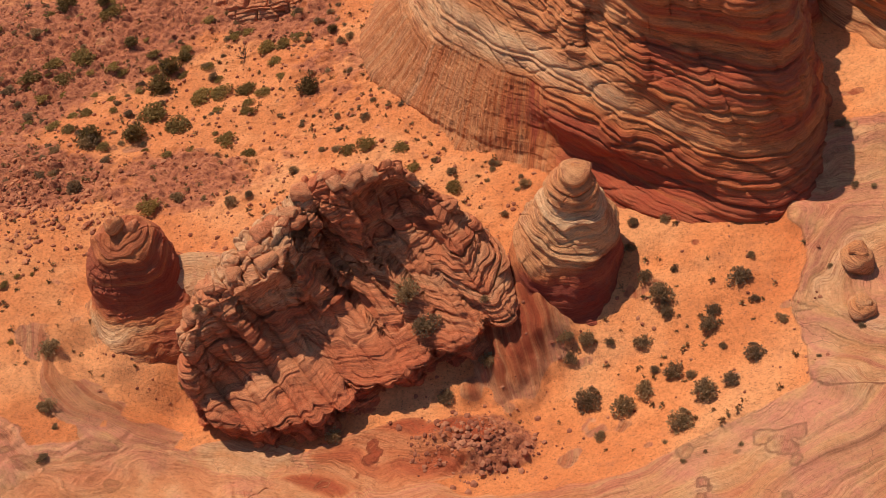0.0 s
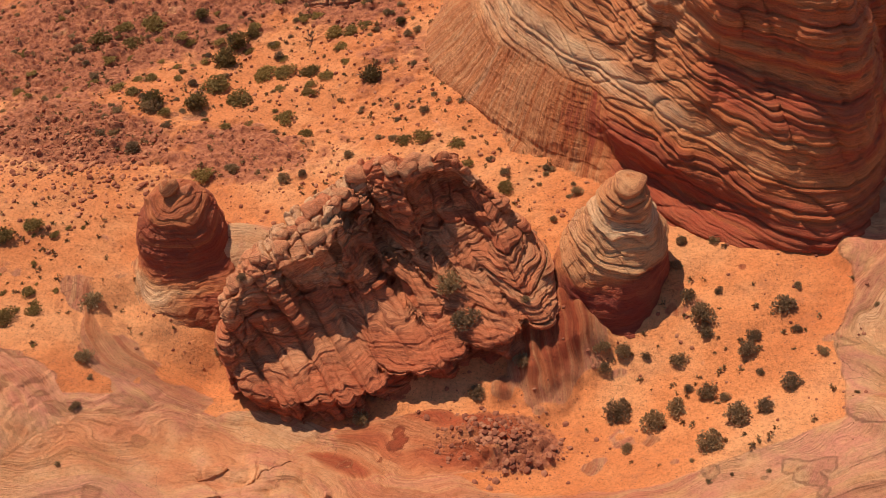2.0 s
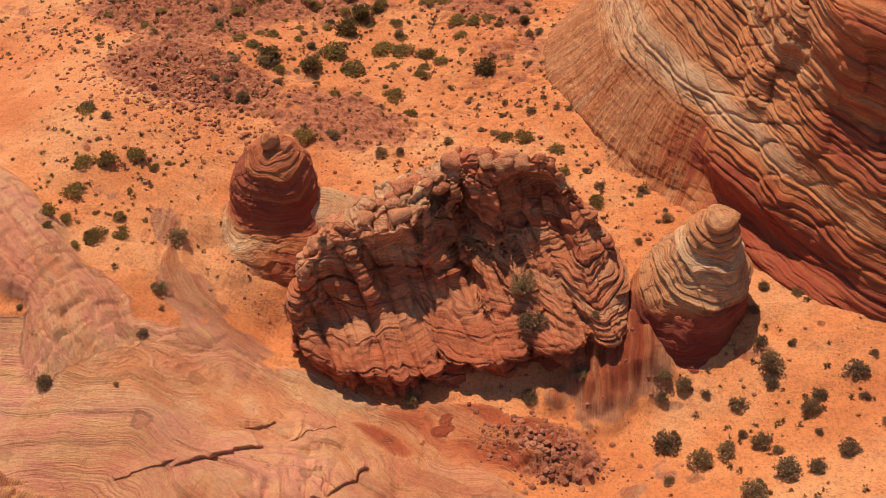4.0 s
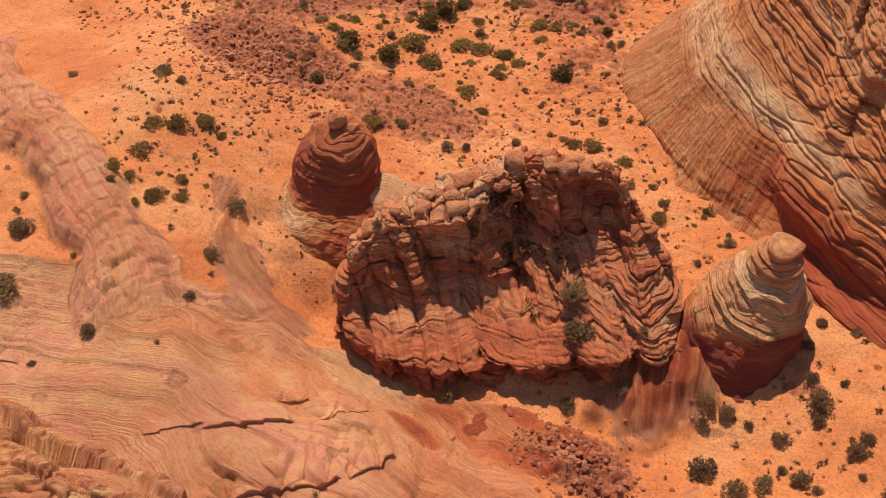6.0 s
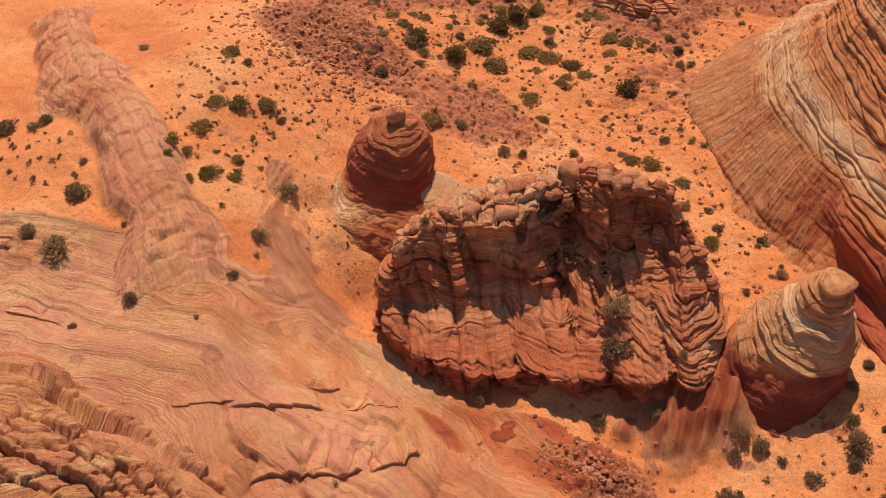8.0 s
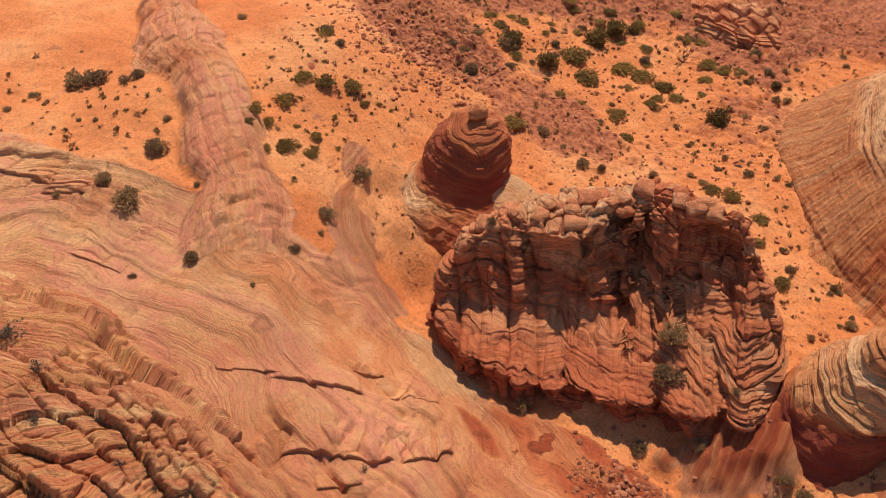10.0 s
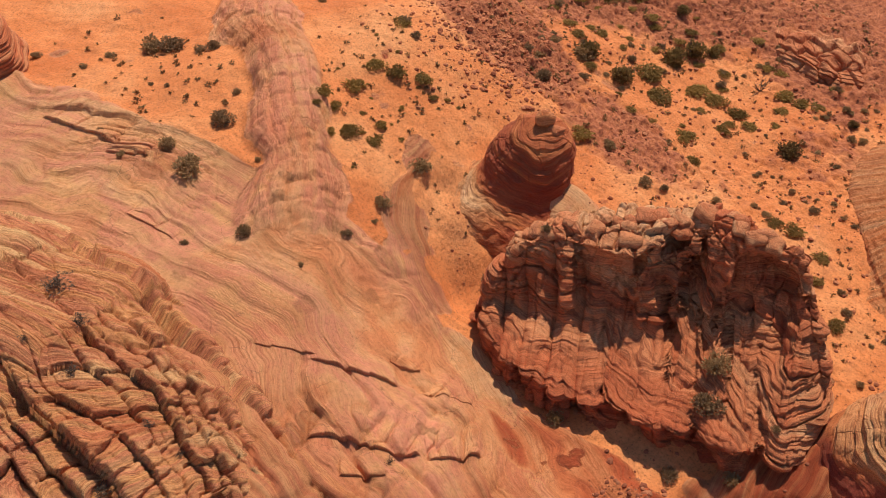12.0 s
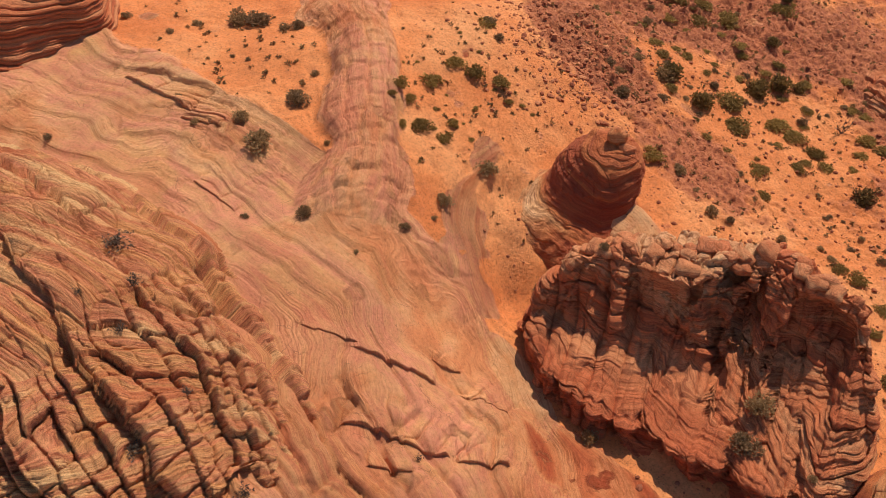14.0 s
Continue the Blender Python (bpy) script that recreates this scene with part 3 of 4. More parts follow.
def butte_relief(co, n):
    x, y, z = co[..., 0], co[..., 1], co[..., 2]
    s, o = along_butte(x, y)
    steep = 1 - np.abs(n[..., 2])
    up = np.clip(n[..., 2], 0, 1)
    # sets of layers, each dipping its own way and wavy along the face
    q = (z + 0.10 * s + 0.7 * fbm(s, o, 1.0, 0.22, 2)) / 1.25 + 30
    k = np.floor(q)
    dip = 0.55 * (cell(k + 3) - 0.45)
    bed = (z + dip * s + 0.10 * o + 0.30 * fbm(s, o, z, 0.33, 3)) * 3.1 + 97 * cell(k + 9)
    top = np.exp(-(((q - k) / 0.06) ** 2))
    # buttresses with clefts between them
    lobes = np.abs(vnoise(s * 0.62 + 0.2 * z, z * 0.16 + 7, o * 0.12)) ** 0.7
    chips = np.abs(vnoise(s * 1.7 + 0.4 * z, z * 0.45 + 2, o * 0.5)) ** 0.8
    push = 0.85 * (lobes - 0.42) * (0.6 + 0.4 * steep) + 0.26 * (chips - 0.35) + 0.10 * fbm(x, y, z, 0.7, 2) + 0.03 * fbm(x, y, z, 2.6, 3)
    push = push + (0.20 + 0.20 * steep) * ledges(bed * 0.42, 1) + (0.13 + 0.06 * steep) * ledges(bed, 2) + 0.04 * ledges(bed * 2.3, 3) - 0.16 * top
    lift, crack = blocks(q * 1.6, s * 0.8 + 0.35 * fbm(s, z, 5.0, 0.6, 2) + 80, 3)
    push = push + (0.08 + 0.24 * steep) * (lift - 0.5) - 0.07 * crack
    # the broken, knobbly top
    rim = up * step(1.4, 2.4, z - 0.05 * s) * step(-0.6, 0.3, o - np.interp(s, STATIONS, rim_o) + 0.4)
    lift2, crack2 = blocks(s * 0.85 + 50 + 0.7 * fbm(x, y, 7.0, 0.5, 2), o * 0.95 + 50 + 0.7 * fbm(x, y, 9.0, 0.5, 2), 8)
    push = push + rim * (0.5 * lift2 - 0.28 * crack2 + 0.12 * fbm(x, y, z, 1.2, 3))
    fade = step(0.0, 0.04, np.linspace(0, 1, co.shape[0]))[:, None] * step(1.0, 0.96, np.linspace(0, 1, co.shape[0]))[:, None]
    side = np.minimum(step(0, 0.02, np.linspace(0, 1, co.shape[1])), step(1, 0.98, np.linspace(0, 1, co.shape[1])))[None]
    return (push - 0.25) * (0.2 + 0.8 * fade) * side, bed * 0.55


def butte_tone(co, n):
    x, y, z = co[..., 0], co[..., 1], co[..., 2]
    s, o = along_butte(x, y)
    rim = o - np.interp(s, STATIONS, rim_o) + 0.5 * fbm(x, y, z, 0.6, 3)
    cap = step(-0.9, 0.1, rim) * step(1.0, 2.2, z + 0.5 * fbm(x, y, z, 0.5, 3))
    flank = step(7.4, 8.6, s + 0.8 * fbm(x, y, z, 0.4, 2))
    return 0.34 * cap * step(2.2, 0.2, s) + 0.05 * cap + 0.18 * flank - 0.14 * step(-1.4, -2.2, z) + 0.04


butte = rock_body("butte", butte_co, butte_relief, rock_butte, butte_tone,
                  "big layered red sandstone butte with alcoves and a knobbly crest", [("lower_tier", 0, 0.2), ("terrace", 0.2, 0.45), ("upper_wall", 0.45, 0.66), ("crest", 0.66, 1.0)], False)


def spire(name, centre, top, foot, profile, squash, turn, material, label, seed, tone, hard_from, rough, cuts):
    """A cone of layered rock: profile of (share of the height, radius), leaning from centre to top."""
    levels = []
    for h, r in profile:
        c = np.array(centre) + (np.array(top[:2]) - np.array(centre)) * h ** 1.3
        ca, sa = math.cos(turn), math.sin(turn)
        u, v = r * np.cos(th), r * squash * np.sin(th)
        levels.append(np.stack([c[0] + u * ca - v * sa, c[1] + u * sa + v * ca, foot + (top[2] - foot) * h + 0 * th], -1))

    def relief(co, n):
        x, y, z = co[..., 0], co[..., 1], co[..., 2]
        a = np.arctan2(y - centre[1], x - centre[0])
        bed = (z + 0.14 * x - 0.10 * y + 0.30 * fbm(x, y, z, 0.35, 2)) * 2.3 + 40 + 0.25 * fbm(x, y, z, 0.9, 2)
        push = 0.30 * fbm(x, y, z * 0.5 + seed, 0.4, 3) + 0.06 * fbm(x, y, z, 2.0, 3)
        hard = step(hard_from, hard_from + 0.14, (z - foot) / (top[2] - foot) + 0.05 * fbm(x, y, z, 0.6, 2))
        push = push + (0.05 + 0.2 * rough * hard) * ledges(bed * 1.3, seed) + 0.26 * rough * hard * ledges(bed * 0.42, seed + 1)
        push = push + 0.05 * beds(bed * 2.9, seed + 2) * (1 - hard) - 0.07 * hard * joints(a * 1.9, np.floor(bed * 0.4), 0.03, seed)
        return push, bed * 0.8

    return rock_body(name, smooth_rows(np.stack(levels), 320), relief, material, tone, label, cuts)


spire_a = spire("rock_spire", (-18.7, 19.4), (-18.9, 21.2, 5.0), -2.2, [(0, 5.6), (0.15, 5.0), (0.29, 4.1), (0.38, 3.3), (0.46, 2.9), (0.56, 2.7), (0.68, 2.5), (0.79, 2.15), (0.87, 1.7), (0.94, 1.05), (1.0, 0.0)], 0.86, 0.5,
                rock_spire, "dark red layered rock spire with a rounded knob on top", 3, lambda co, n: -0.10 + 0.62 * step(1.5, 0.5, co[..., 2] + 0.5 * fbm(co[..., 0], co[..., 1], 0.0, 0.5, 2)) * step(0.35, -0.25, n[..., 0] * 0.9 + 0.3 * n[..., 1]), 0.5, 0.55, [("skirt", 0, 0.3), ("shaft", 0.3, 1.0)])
spire("rock_cone", (7.3, 23.1), (8.75, 25.6, 4.1), -4.6, [(0, 5.2), (0.1, 4.5), (0.22, 3.75), (0.36, 3.5), (0.48, 3.2), (0.6, 2.75), (0.72, 2.15), (0.83, 1.5), (0.91, 1.05), (0.97, 0.7), (1.0, 0.0)], 0.95, 0.2,
                rock_spire, "cone of cream and red layered sandstone rising from the sand", 5, lambda co, n: 0.70 * step(-1.0, 0.2, co[..., 2] - 0.25 * (co[..., 0] - 7) + 0.4 * fbm(co[..., 0], co[..., 1], 0.0, 0.5, 2)) - 0.36, 0.46, 1.25, [("skirt", 0, 0.42), ("cap", 0.42, 1.0)])

# the great dome of jointed rock
DC = np.array([6.0, 47.0])
dfoot = around(th, {-180: 17.5, -150: 15.5, -122: 14.2, -95: 14.6, -80: 18.0, -69: 22.0, -55: 25.2, -45: 23.4, -20: 18, 20: 20, 60: 20, 120: 20, 150: 18}, 20)
steepness = around(th, {-180: 0.15, -140: 0.0, -110: 0.05, -92: 0.10, -80: 0.25, -72: 0.45, -66: 0.7, -61: 1.0, -40: 1.0, 0: 0.8, 60: 0.6, 120: 0.3}, 16)
toe = around(th, {-180: 0, -100: 0, -88: 1.0, -76: 0.75, -66: 0.3, -60: 0.0, 0: 0}, 16)
dome_levels = [ring(dfoot + 0.6 + 4.0 * (1 - steepness), -3.6 + 0 * th, DC)]
east = around(th, {-180: 0, -56: 0, -47: 1.0, 90: 1.0, 120: 0}, 12)
for h, gentle, sheer_r, east_r in ((-2.0, 1.0, 1.0, 1.0), (-1.0, 0.93, 0.985, 0.985), (0.4, 0.83, 0.94, 0.96), (2.0, 0.72, 0.89, 0.93), (4.0, 0.585, 0.825, 0.90), (5.4, 0.50, 0.765, 0.875), (6.5, 0.44, 0.70, 0.86),
                                   (7.2, 0.41, 0.665, 0.85), (9.0, 0.32, 0.655, 0.83), (11.0, 0.22, 0.645, 0.80), (12.2, 0.15, 0.60, 0.70), (13.0, 0.08, 0.4, 0.45), (13.4, 0.0, 0.0, 0.0)):
    k = np.clip(steepness + 0.22 * fbm(th * 9, 0 * th + h * 0.35, 2.0, 1.0, 3) * step(0.05, 0.4, steepness) * step(1.0, 0.8, steepness), 0, 1)
    wall_r = sheer_r + (east_r - sheer_r) * east + 0.02 * fbm(th * 14, 0 * th + h * 0.15, 6.0, 1.0, 3) * (h > 3) * (h < 12)
    dome_levels.append(ring(dfoot * (gentle + (wall_r - gentle) * np.maximum(k, 0.45 * toe * (h < 3))), h, DC))


def dome_relief(co, n):
    x, y, z = co[..., 0], co[..., 1], co[..., 2]
    a = np.arctan2(y - DC[1], x - DC[0])
    r = np.hypot(x - DC[0], y - DC[1])
    deg = np.degrees(a)
    bed = (z + 0.16 * x + 0.05 * y + 0.7 * fbm(x, y, z, 0.08, 2) + 0.10 * fbm(x, y, z, 0.6, 2)) * 2.6 + 40
    front = step(-98, -82, deg) * step(20, -20, deg)
    hard = np.clip(step(1.6, 2.8, z + 0.6 * fbm(x, y, z, 0.2, 2)) + front, 0, 1)
    push = 0.30 * fbm(x, y, z, 0.16, 3) + 0.06 * fbm(x, y, z, 1.6, 3)
    push = push + 0.20 * hard * ledges(bed, 7) + 0.22 * hard * ledges(bed * 0.27, 8) + 0.07 * ledges(bed * 2.7, 9)
    lift, crack = blocks(bed * 0.36, a * r / 1.5 + 0.3 * fbm(x, y, z, 0.3, 2), 9)
    push = push + hard * (0.20 * (lift - 0.5) - 0.15 * crack) + 0.25 * hard * (np.abs(vnoise(a * r * 0.33 + 0.3 * z, z * 0.22, 4.0 + 0 * z)) - 0.3)
    push = push + 0.14 * (1 - hard) * ledges(a * 34 + 0.8 * fbm(x, y, z, 0.12, 2) + 90, 3)
    push = push - 1.1 * np.exp(-((z + 0.3) / 0.9) ** 2) * step(-100, -88, deg) * step(-58, -68, deg)
    return push, np.where(hard > 0.5, bed * 0.6, a * 48 + 1.6 * fbm(x, y, z, 0.12, 2))


# the tone also reddens the upper east wall, painting its shade deeper
dome = rock_body("rock_dome", smooth_rows(np.stack(dome_levels), 520), dome_relief, rock_dome,
                 lambda co, n: 0.22 * step(1.8, 3.2, co[..., 2]) * (1 - step(3.6, 5.0, co[..., 2])) + 0.16 * step(2, 3, co[..., 2]) * step(14, 8, co[..., 0]) - 0.26 * step(10, 13, co[..., 0] + 0.8 * fbm(co[..., 0], co[..., 1], co[..., 2], 0.3, 2)) * step(2.5, 4.5, co[..., 2]) + 0.02 + 0.12 * step(3.0, 1.0, co[..., 2]) * step(8, 4, co[..., 0]) - 0.40 * step(4.5, 2.0, co[..., 2] + 0.7 * fbm(co[..., 0], co[..., 1], 0.0, 0.4, 2)) * step(4, 9, co[..., 0]) - 0.45 * np.exp(-((co[..., 0] - 4.5) / 2.5) ** 2 - ((co[..., 2] - 0.6) / 1.3) ** 2) * step(40, 36, co[..., 1]),
                 "great jointed sandstone dome with an orange fluted apron", [("apron", 0, 0.3), ("wall", 0.3, 1.0)])

# the cross-bedded mound in front
MC = np.array([-19.0, -13.5])
mfoot = around(th, {-180: 15, -120: 12, -60: 13, -30: 14.5, 0: 15.6, 30: 15.6, 49: 14.4, 62: 12.2, 80: 11.0, 101: 10.2, 126: 9.3, 153: 11.5}, 25)
mound_levels = np.stack([ring(mfoot * s, h + 0 * th, MC) for s, h in ((1.16, -1.4), (1.06, 0.1), (0.95, 1.5), (0.81, 2.9), (0.62, 4.2), (0.4, 5.2), (0.18, 5.9), (0.0, 6.1))])


def mound_relief(co, n):
    x, y, z = co[..., 0], co[..., 1], co[..., 2]
    u = 0.27 * x - 0.96 * y + 0.9 * fbm(x, y, z, 0.13, 2) + 0.26 * fbm(x, y, z, 0.6, 2)
    v = 0.96 * x + 0.27 * y + 0.9 * fbm(x + 40, y, z, 0.15, 2) + 0.26 * fbm(y, x, z, 0.6, 2)
    west = step(-21.0, -22.2, x + 0.55 * y + 1.4 * fbm(x, y, 3.0, 0.3, 2))   # thin ledges on the far shoulder
    row = u * 0.85 + 60
    k = np.floor(row)
    f = row - k
    lift, crack = blocks(row, v * 0.85 + 0.5 * cell(k), 4)
    small, thin = blocks(row * 2.0 + 7, v * 1.5, 14)
    big, bigcrack = blocks(u * 0.24 + 40, v * 0.13, 6)
    bed = np.where(west > 0.5, 0.62 * x - 0.60 * y + 0.5 * z + 0.8 * fbm(x, y, z, 0.16, 2), 0.95 * v + 0.3 * u + 0.9 * cell(np.floor(u * 0.43 + 9))) * 2.6 + 80 + 0.3 * fbm(x, y, z, 0.5, 2)
    push = 0.4 * fbm(x, y, z, 0.2, 2) + 0.05 * fbm(x, y, z, 1.6, 3)
    push = push + (1 - 0.8 * west) * (0.62 * (lift - 0.5) + 0.36 * (f - 0.5) - 0.22 * crack + 0.16 * (small - 0.5) - 0.07 * thin) + 0.7 * (big - 0.5) + 0.55 * (u * 0.24 - np.floor(u * 0.24) - 0.5) - 0.14 * bigcrack
    push = push + (0.14 + 0.10 * west) * ledges(bed, 3) + 0.08 * ledges(bed * 2.3, 5) + west * 0.7 * ledges(bed * 0.36, 8) - 0.25
    return push * (0.3 + 0.7 * step(0.0, 0.12, np.linspace(0, 1, co.shape[0]))[:, None]), bed * 0.7


mound = rock_body("rock_mound", smooth_rows(mound_levels, 520), mound_relief, rock_mound, lambda co, n: 0.2 * fbm(co[..., 0], co[..., 1], 0.0, 0.2, 2) + 0.2,
                  "mound of cross-bedded sandstone broken into rounded blocks", [("foot", 0, 0.3), ("shoulder", 0.3, 0.62), ("top", 0.62, 1.0)])


# a ledge of dark layered rock on the rise beyond the mound
LC = np.array([-48.5, -9.0])
lfoot = around(th, {-180: 5, -90: 5.5, -45: 6.5, 0: 5.2, 30: 5.0, 60: 6.0, 120: 6.0}, 25)
ledge_levels = np.stack([ring(lfoot * s, h + 0 * th, LC) for s, h in ((1.1, 0.2), (1.04, 1.4), (1.0, 2.6), (0.95, 3.6), (0.8, 4.2), (0.4, 4.6), (0.0, 4.7))])


def ledge_relief(co, n):
    x, y, z = co[..., 0], co[..., 1], co[..., 2]
    bed = (z + 0.1 * y + 0.15 * fbm(x, y, z, 0.4, 2)) * 3.2 + 50
    return 0.5 * fbm(x, y, z, 0.3, 3) + 0.55 * beds(bed, 4) + 0.3 * beds(bed * 0.4, 5) - 0.2, bed * 0.8


rock_body("rock_ledge", smooth_rows(ledge_levels, 220), ledge_relief, rock_butte, lambda co, n: 0.1 + 0 * co[..., 0], "dark red ledge of thin rock layers on the rise", [("foot", 0, 0.5), ("top", 0.5, 1.0)])

# a low outcrop of the same layers on the far slope
LC = np.array([-21.0, 52.5])
lfoot = around(th, {-180: 4.2, -90: 2.6, -45: 3.0, 0: 4.0, 30: 3.4, 60: 2.6, 120: 2.6}, 25)
low_levels = np.stack([ring(lfoot * s, h + base_height(-21.0, 52.5) + 0 * th, LC) for s, h in ((1.25, -0.8), (1.1, 0.0), (1.0, 0.3), (0.85, 0.6), (0.6, 0.75), (0.3, 0.9), (0.0, 0.95))])


def outcrop_relief(co, n):
    x, y, z = co[..., 0], co[..., 1], co[..., 2]
    bed = (z + 0.25 * y + 0.3 * fbm(x, y, z, 0.4, 2)) * 3.0 + 50
    lift, crack = blocks(y * 0.9 + 30 + 0.4 * fbm(x, y, z, 0.5, 2), x * 0.55 + 40, 5)
    return 0.5 * fbm(x, y, z, 0.5, 3) + 0.2 * ledges(bed, 4) + 0.6 * (lift - 0.5) - 0.3 * crack, bed * 0.8


rock_body("rock_outcrop", smooth_rows(low_levels, 160), outcrop_relief, rock_butte, lambda co, n: 0.2 + 0 * co[..., 0], "low outcrop of thin rock layers on the sand slope", [("foot", 0, 0.5), ("top", 0.5, 1.0)])

# a second butte behind the dome, with a pale shoulder
FC = np.array([35.0, 47.0])
ffoot = around(th, {-180: 9.5, -150: 10.5, -120: 9.0, -90: 9.5, -45: 9, 0: 9, 90: 9, 140: 9}, 25)
far_levels = np.stack([ring(ffoot * s, h + 0 * th, FC) for s, h in ((1.35, -1.5), (1.12, 0.6), (1.02, 1.6), (0.97, 3.5), (0.9, 6.0), (0.7, 8.5), (0.35, 10), (0.0, 10.4))])


def far_relief(co, n):
    x, y, z = co[..., 0], co[..., 1], co[..., 2]
    bed = (z + 0.12 * x + 0.5 * fbm(x, y, z, 0.2, 2)) * 1.6 + 40
    return 0.9 * fbm(x, y, z, 0.2, 3) + 0.3 * beds(bed, 3) + 0.25 * beds(bed * 0.3, 6) - 0.3, bed * 0.7


rock_body("far_butte", smooth_rows(far_levels, 240), far_relief, rock_dome, lambda co, n: 0.25 * step(2.0, 0.5, co[..., 2]), "red sandstone butte with a pale shoulder beyond the dome", [("shoulder", 0, 0.35), ("wall", 0.35, 1.0)])


def shelf(ax, ay, bx, by, depth, lift, seed):
    """A slab of slickrock broken off along an edge from a to b, with an open face below it, that dies away uphill."""
    us, rows = np.linspace(0, 1, 140), 46
    n = math.hypot(bx - ax, by - ay)
    nx, ny = -(by - ay) / n, (bx - ax) / n
    back = np.concatenate([[0.10, 0.0, -0.02, 0.0, 0.04], np.linspace(0.1, 1, rows - 5) * depth])
    U, V = np.meshgrid(us, back)
    wob = 0.08 * fbm(U * n, 0 * U + seed, 0.0, 0.8, 3) + 0.25 * (cell(np.floor(U * n / 1.1), seed + 0 * U) - 0.5)
    x, y = ax + (bx - ax) * U + nx * (V + wob), ay + (by - ay) * U + ny * (V + wob)
    z, rock, rub, bed, tone = ground_shape(x, y)
    ends = step(0, 0.10, U) * step(1, 0.93, U)
    rise = np.interp(back, [0, 0.1, depth * 0.5, depth], [1, 1, 0.45, -0.1])[:, None] * 0.6 * lift * ends * (0.8 + 0.3 * fbm(U * n, V, 0.0 + seed, 0.5, 2)) + 0.0
    h = z + rise - 0.06 * (1 - ends)
    h[0], h[1], h[2] = z[0] - 0.3, z[1] - 0.1, z[2] + rise[3] * 0.6
    me = grid_mesh("rock_shelf", np.stack([x, y, h], -1), False, {"rock": np.ones_like(x), "rubble": 0 * x, "bed": bed, "tone": tone + 0.03}, sand_rock)
    return tagged(new("rock_shelf", me), "pale slickrock shelf broken along an open crack", "rock", "slickrock shelves")


shelf(-12.4, 0.6, -9.8, 4.8, 2.6, 0.55, 1)
shelf(-8.4, -2.0, -5.2, 3.2, 2.4, 0.6, 2)
shelf(-5.1, 3.3, -4.0, 6.2, 1.6, 0.5, 3)
shelf(-14.4, -1.6, -12.0, 1.4, 1.0, 0.35, 4)
shelf(-5.6, -1.6, -4.6, 0.6, 1.0, 0.45, 5)
shelf(-11.6, 5.2, -10.6, 6.8, 0.9, 0.35, 6)
shelf(-38.0, -4.2, -32.4, -1.2, 2.2, 0.5, 7)
shelf(-32.2, -2.2, -29.6, -0.4, 1.2, 0.35, 8)
shelf(-26.0, -3.4, -22.8, -1.8, 1.5, 0.25, 9)
shelf(-9.2, 5.8, -7.6, 8.4, 1.2, 0.25, 10)

# ---- loose rock ----
def link(name, parent, me):
    ob = new(name, me)
    ob.parent = parent
    return ob


def pebble(seed, flat=0.7, cuts=2):
    """A worn block: a ball of few faces pushed about and flattened on its bedding."""
    bm = bmesh.new()
    bmesh.ops.create_icosphere(bm, subdivisions=cuts, radius=1.0)
    for v in bm.verts:
        w = noise.noise(v.co * 1.1 + Vector((seed * 3.1, 0, 0))) * 0.45 + noise.noise(v.co * 2.7 + Vector((0, seed * 1.7, 0))) * 0.18
        v.co *= 1 + w
        v.co.z *= flat
        v.co.x = max(-0.85, min(0.85, v.co.x))
    me = bpy.data.meshes.new("boulder")
    bm.to_mesh(me)
    bm.free()
    for p in me.polygons:
        p.use_smooth = cuts > 2
    n = len(me.vertices)
    a = me.attributes.new("bed", "FLOAT", "POINT")
    a.data.foreach_set("value", [v.co.z * 2.2 + seed * 5 for v in me.vertices])
    a = me.attributes.new("tone", "FLOAT", "POINT")
    a.data.foreach_set("value", [0.22] * n)
    return me


bpy.context.view_layer.update()
graph = bpy.context.evaluated_depsgraph_get()


def drop(x, y, top=40.0):
    """Height of whatever lies under the place."""
    hit, place, *_ = scene.ray_cast(graph, (x, y, top), (0, 0, -1))
    return place.z if hit else 0.0


rnd = random.Random(5)
blocks_made = [pebble(s, 0.62, 3) for s in range(6)]
for me in blocks_made:
    me.materials.append(rock_butte)
# blocks perched along the crest of the butte
for i in range(30):
    t_ = rnd.uniform(-7.6, 1.6) if i < 24 else rnd.uniform(1.6, 6.2)
    o_ = np.interp(t_, STATIONS, rim_o) + rnd.uniform(0.15, 0.9) * (np.interp(t_, STATIONS, crest_o) - np.interp(t_, STATIONS, rim_o))
    x, y = (float(c) for c in BC + t_ * ALONG + o_ * AWAY)
    size = rnd.uniform(0.35, 0.65)
    ob = link("boulder", butte, rnd.choice(blocks_made))
    ob.matrix_world = pose(x, y, drop(x, y) - 0.05 * size, rnd.uniform(-12, 12), rnd.uniform(-12, 12), rnd.uniform(0, 360)) @ Matrix.Diagonal((size * 1.3, size, size, 1))
knob = pebble(9, 0.95, 3)
knob.materials.append(rock_spire)
ob = link("knob", spire_a, knob)
ob.matrix_world = pose(-18.8, 21.2, 5.15, 8, -6, 30) @ Matrix.Diagonal((0.68, 0.62, 0.62, 1))
for x, y, z, s in ((-18.0, 21.4, 4.7, 0.5),):
    ob = link("boulder", spire_a, blocks_made[int(s * 10) % 6])
    ob.matrix_world = pose(x, y, z, 5, 9, x * 50) @ Matrix.Diagonal((s, s, s, 1))

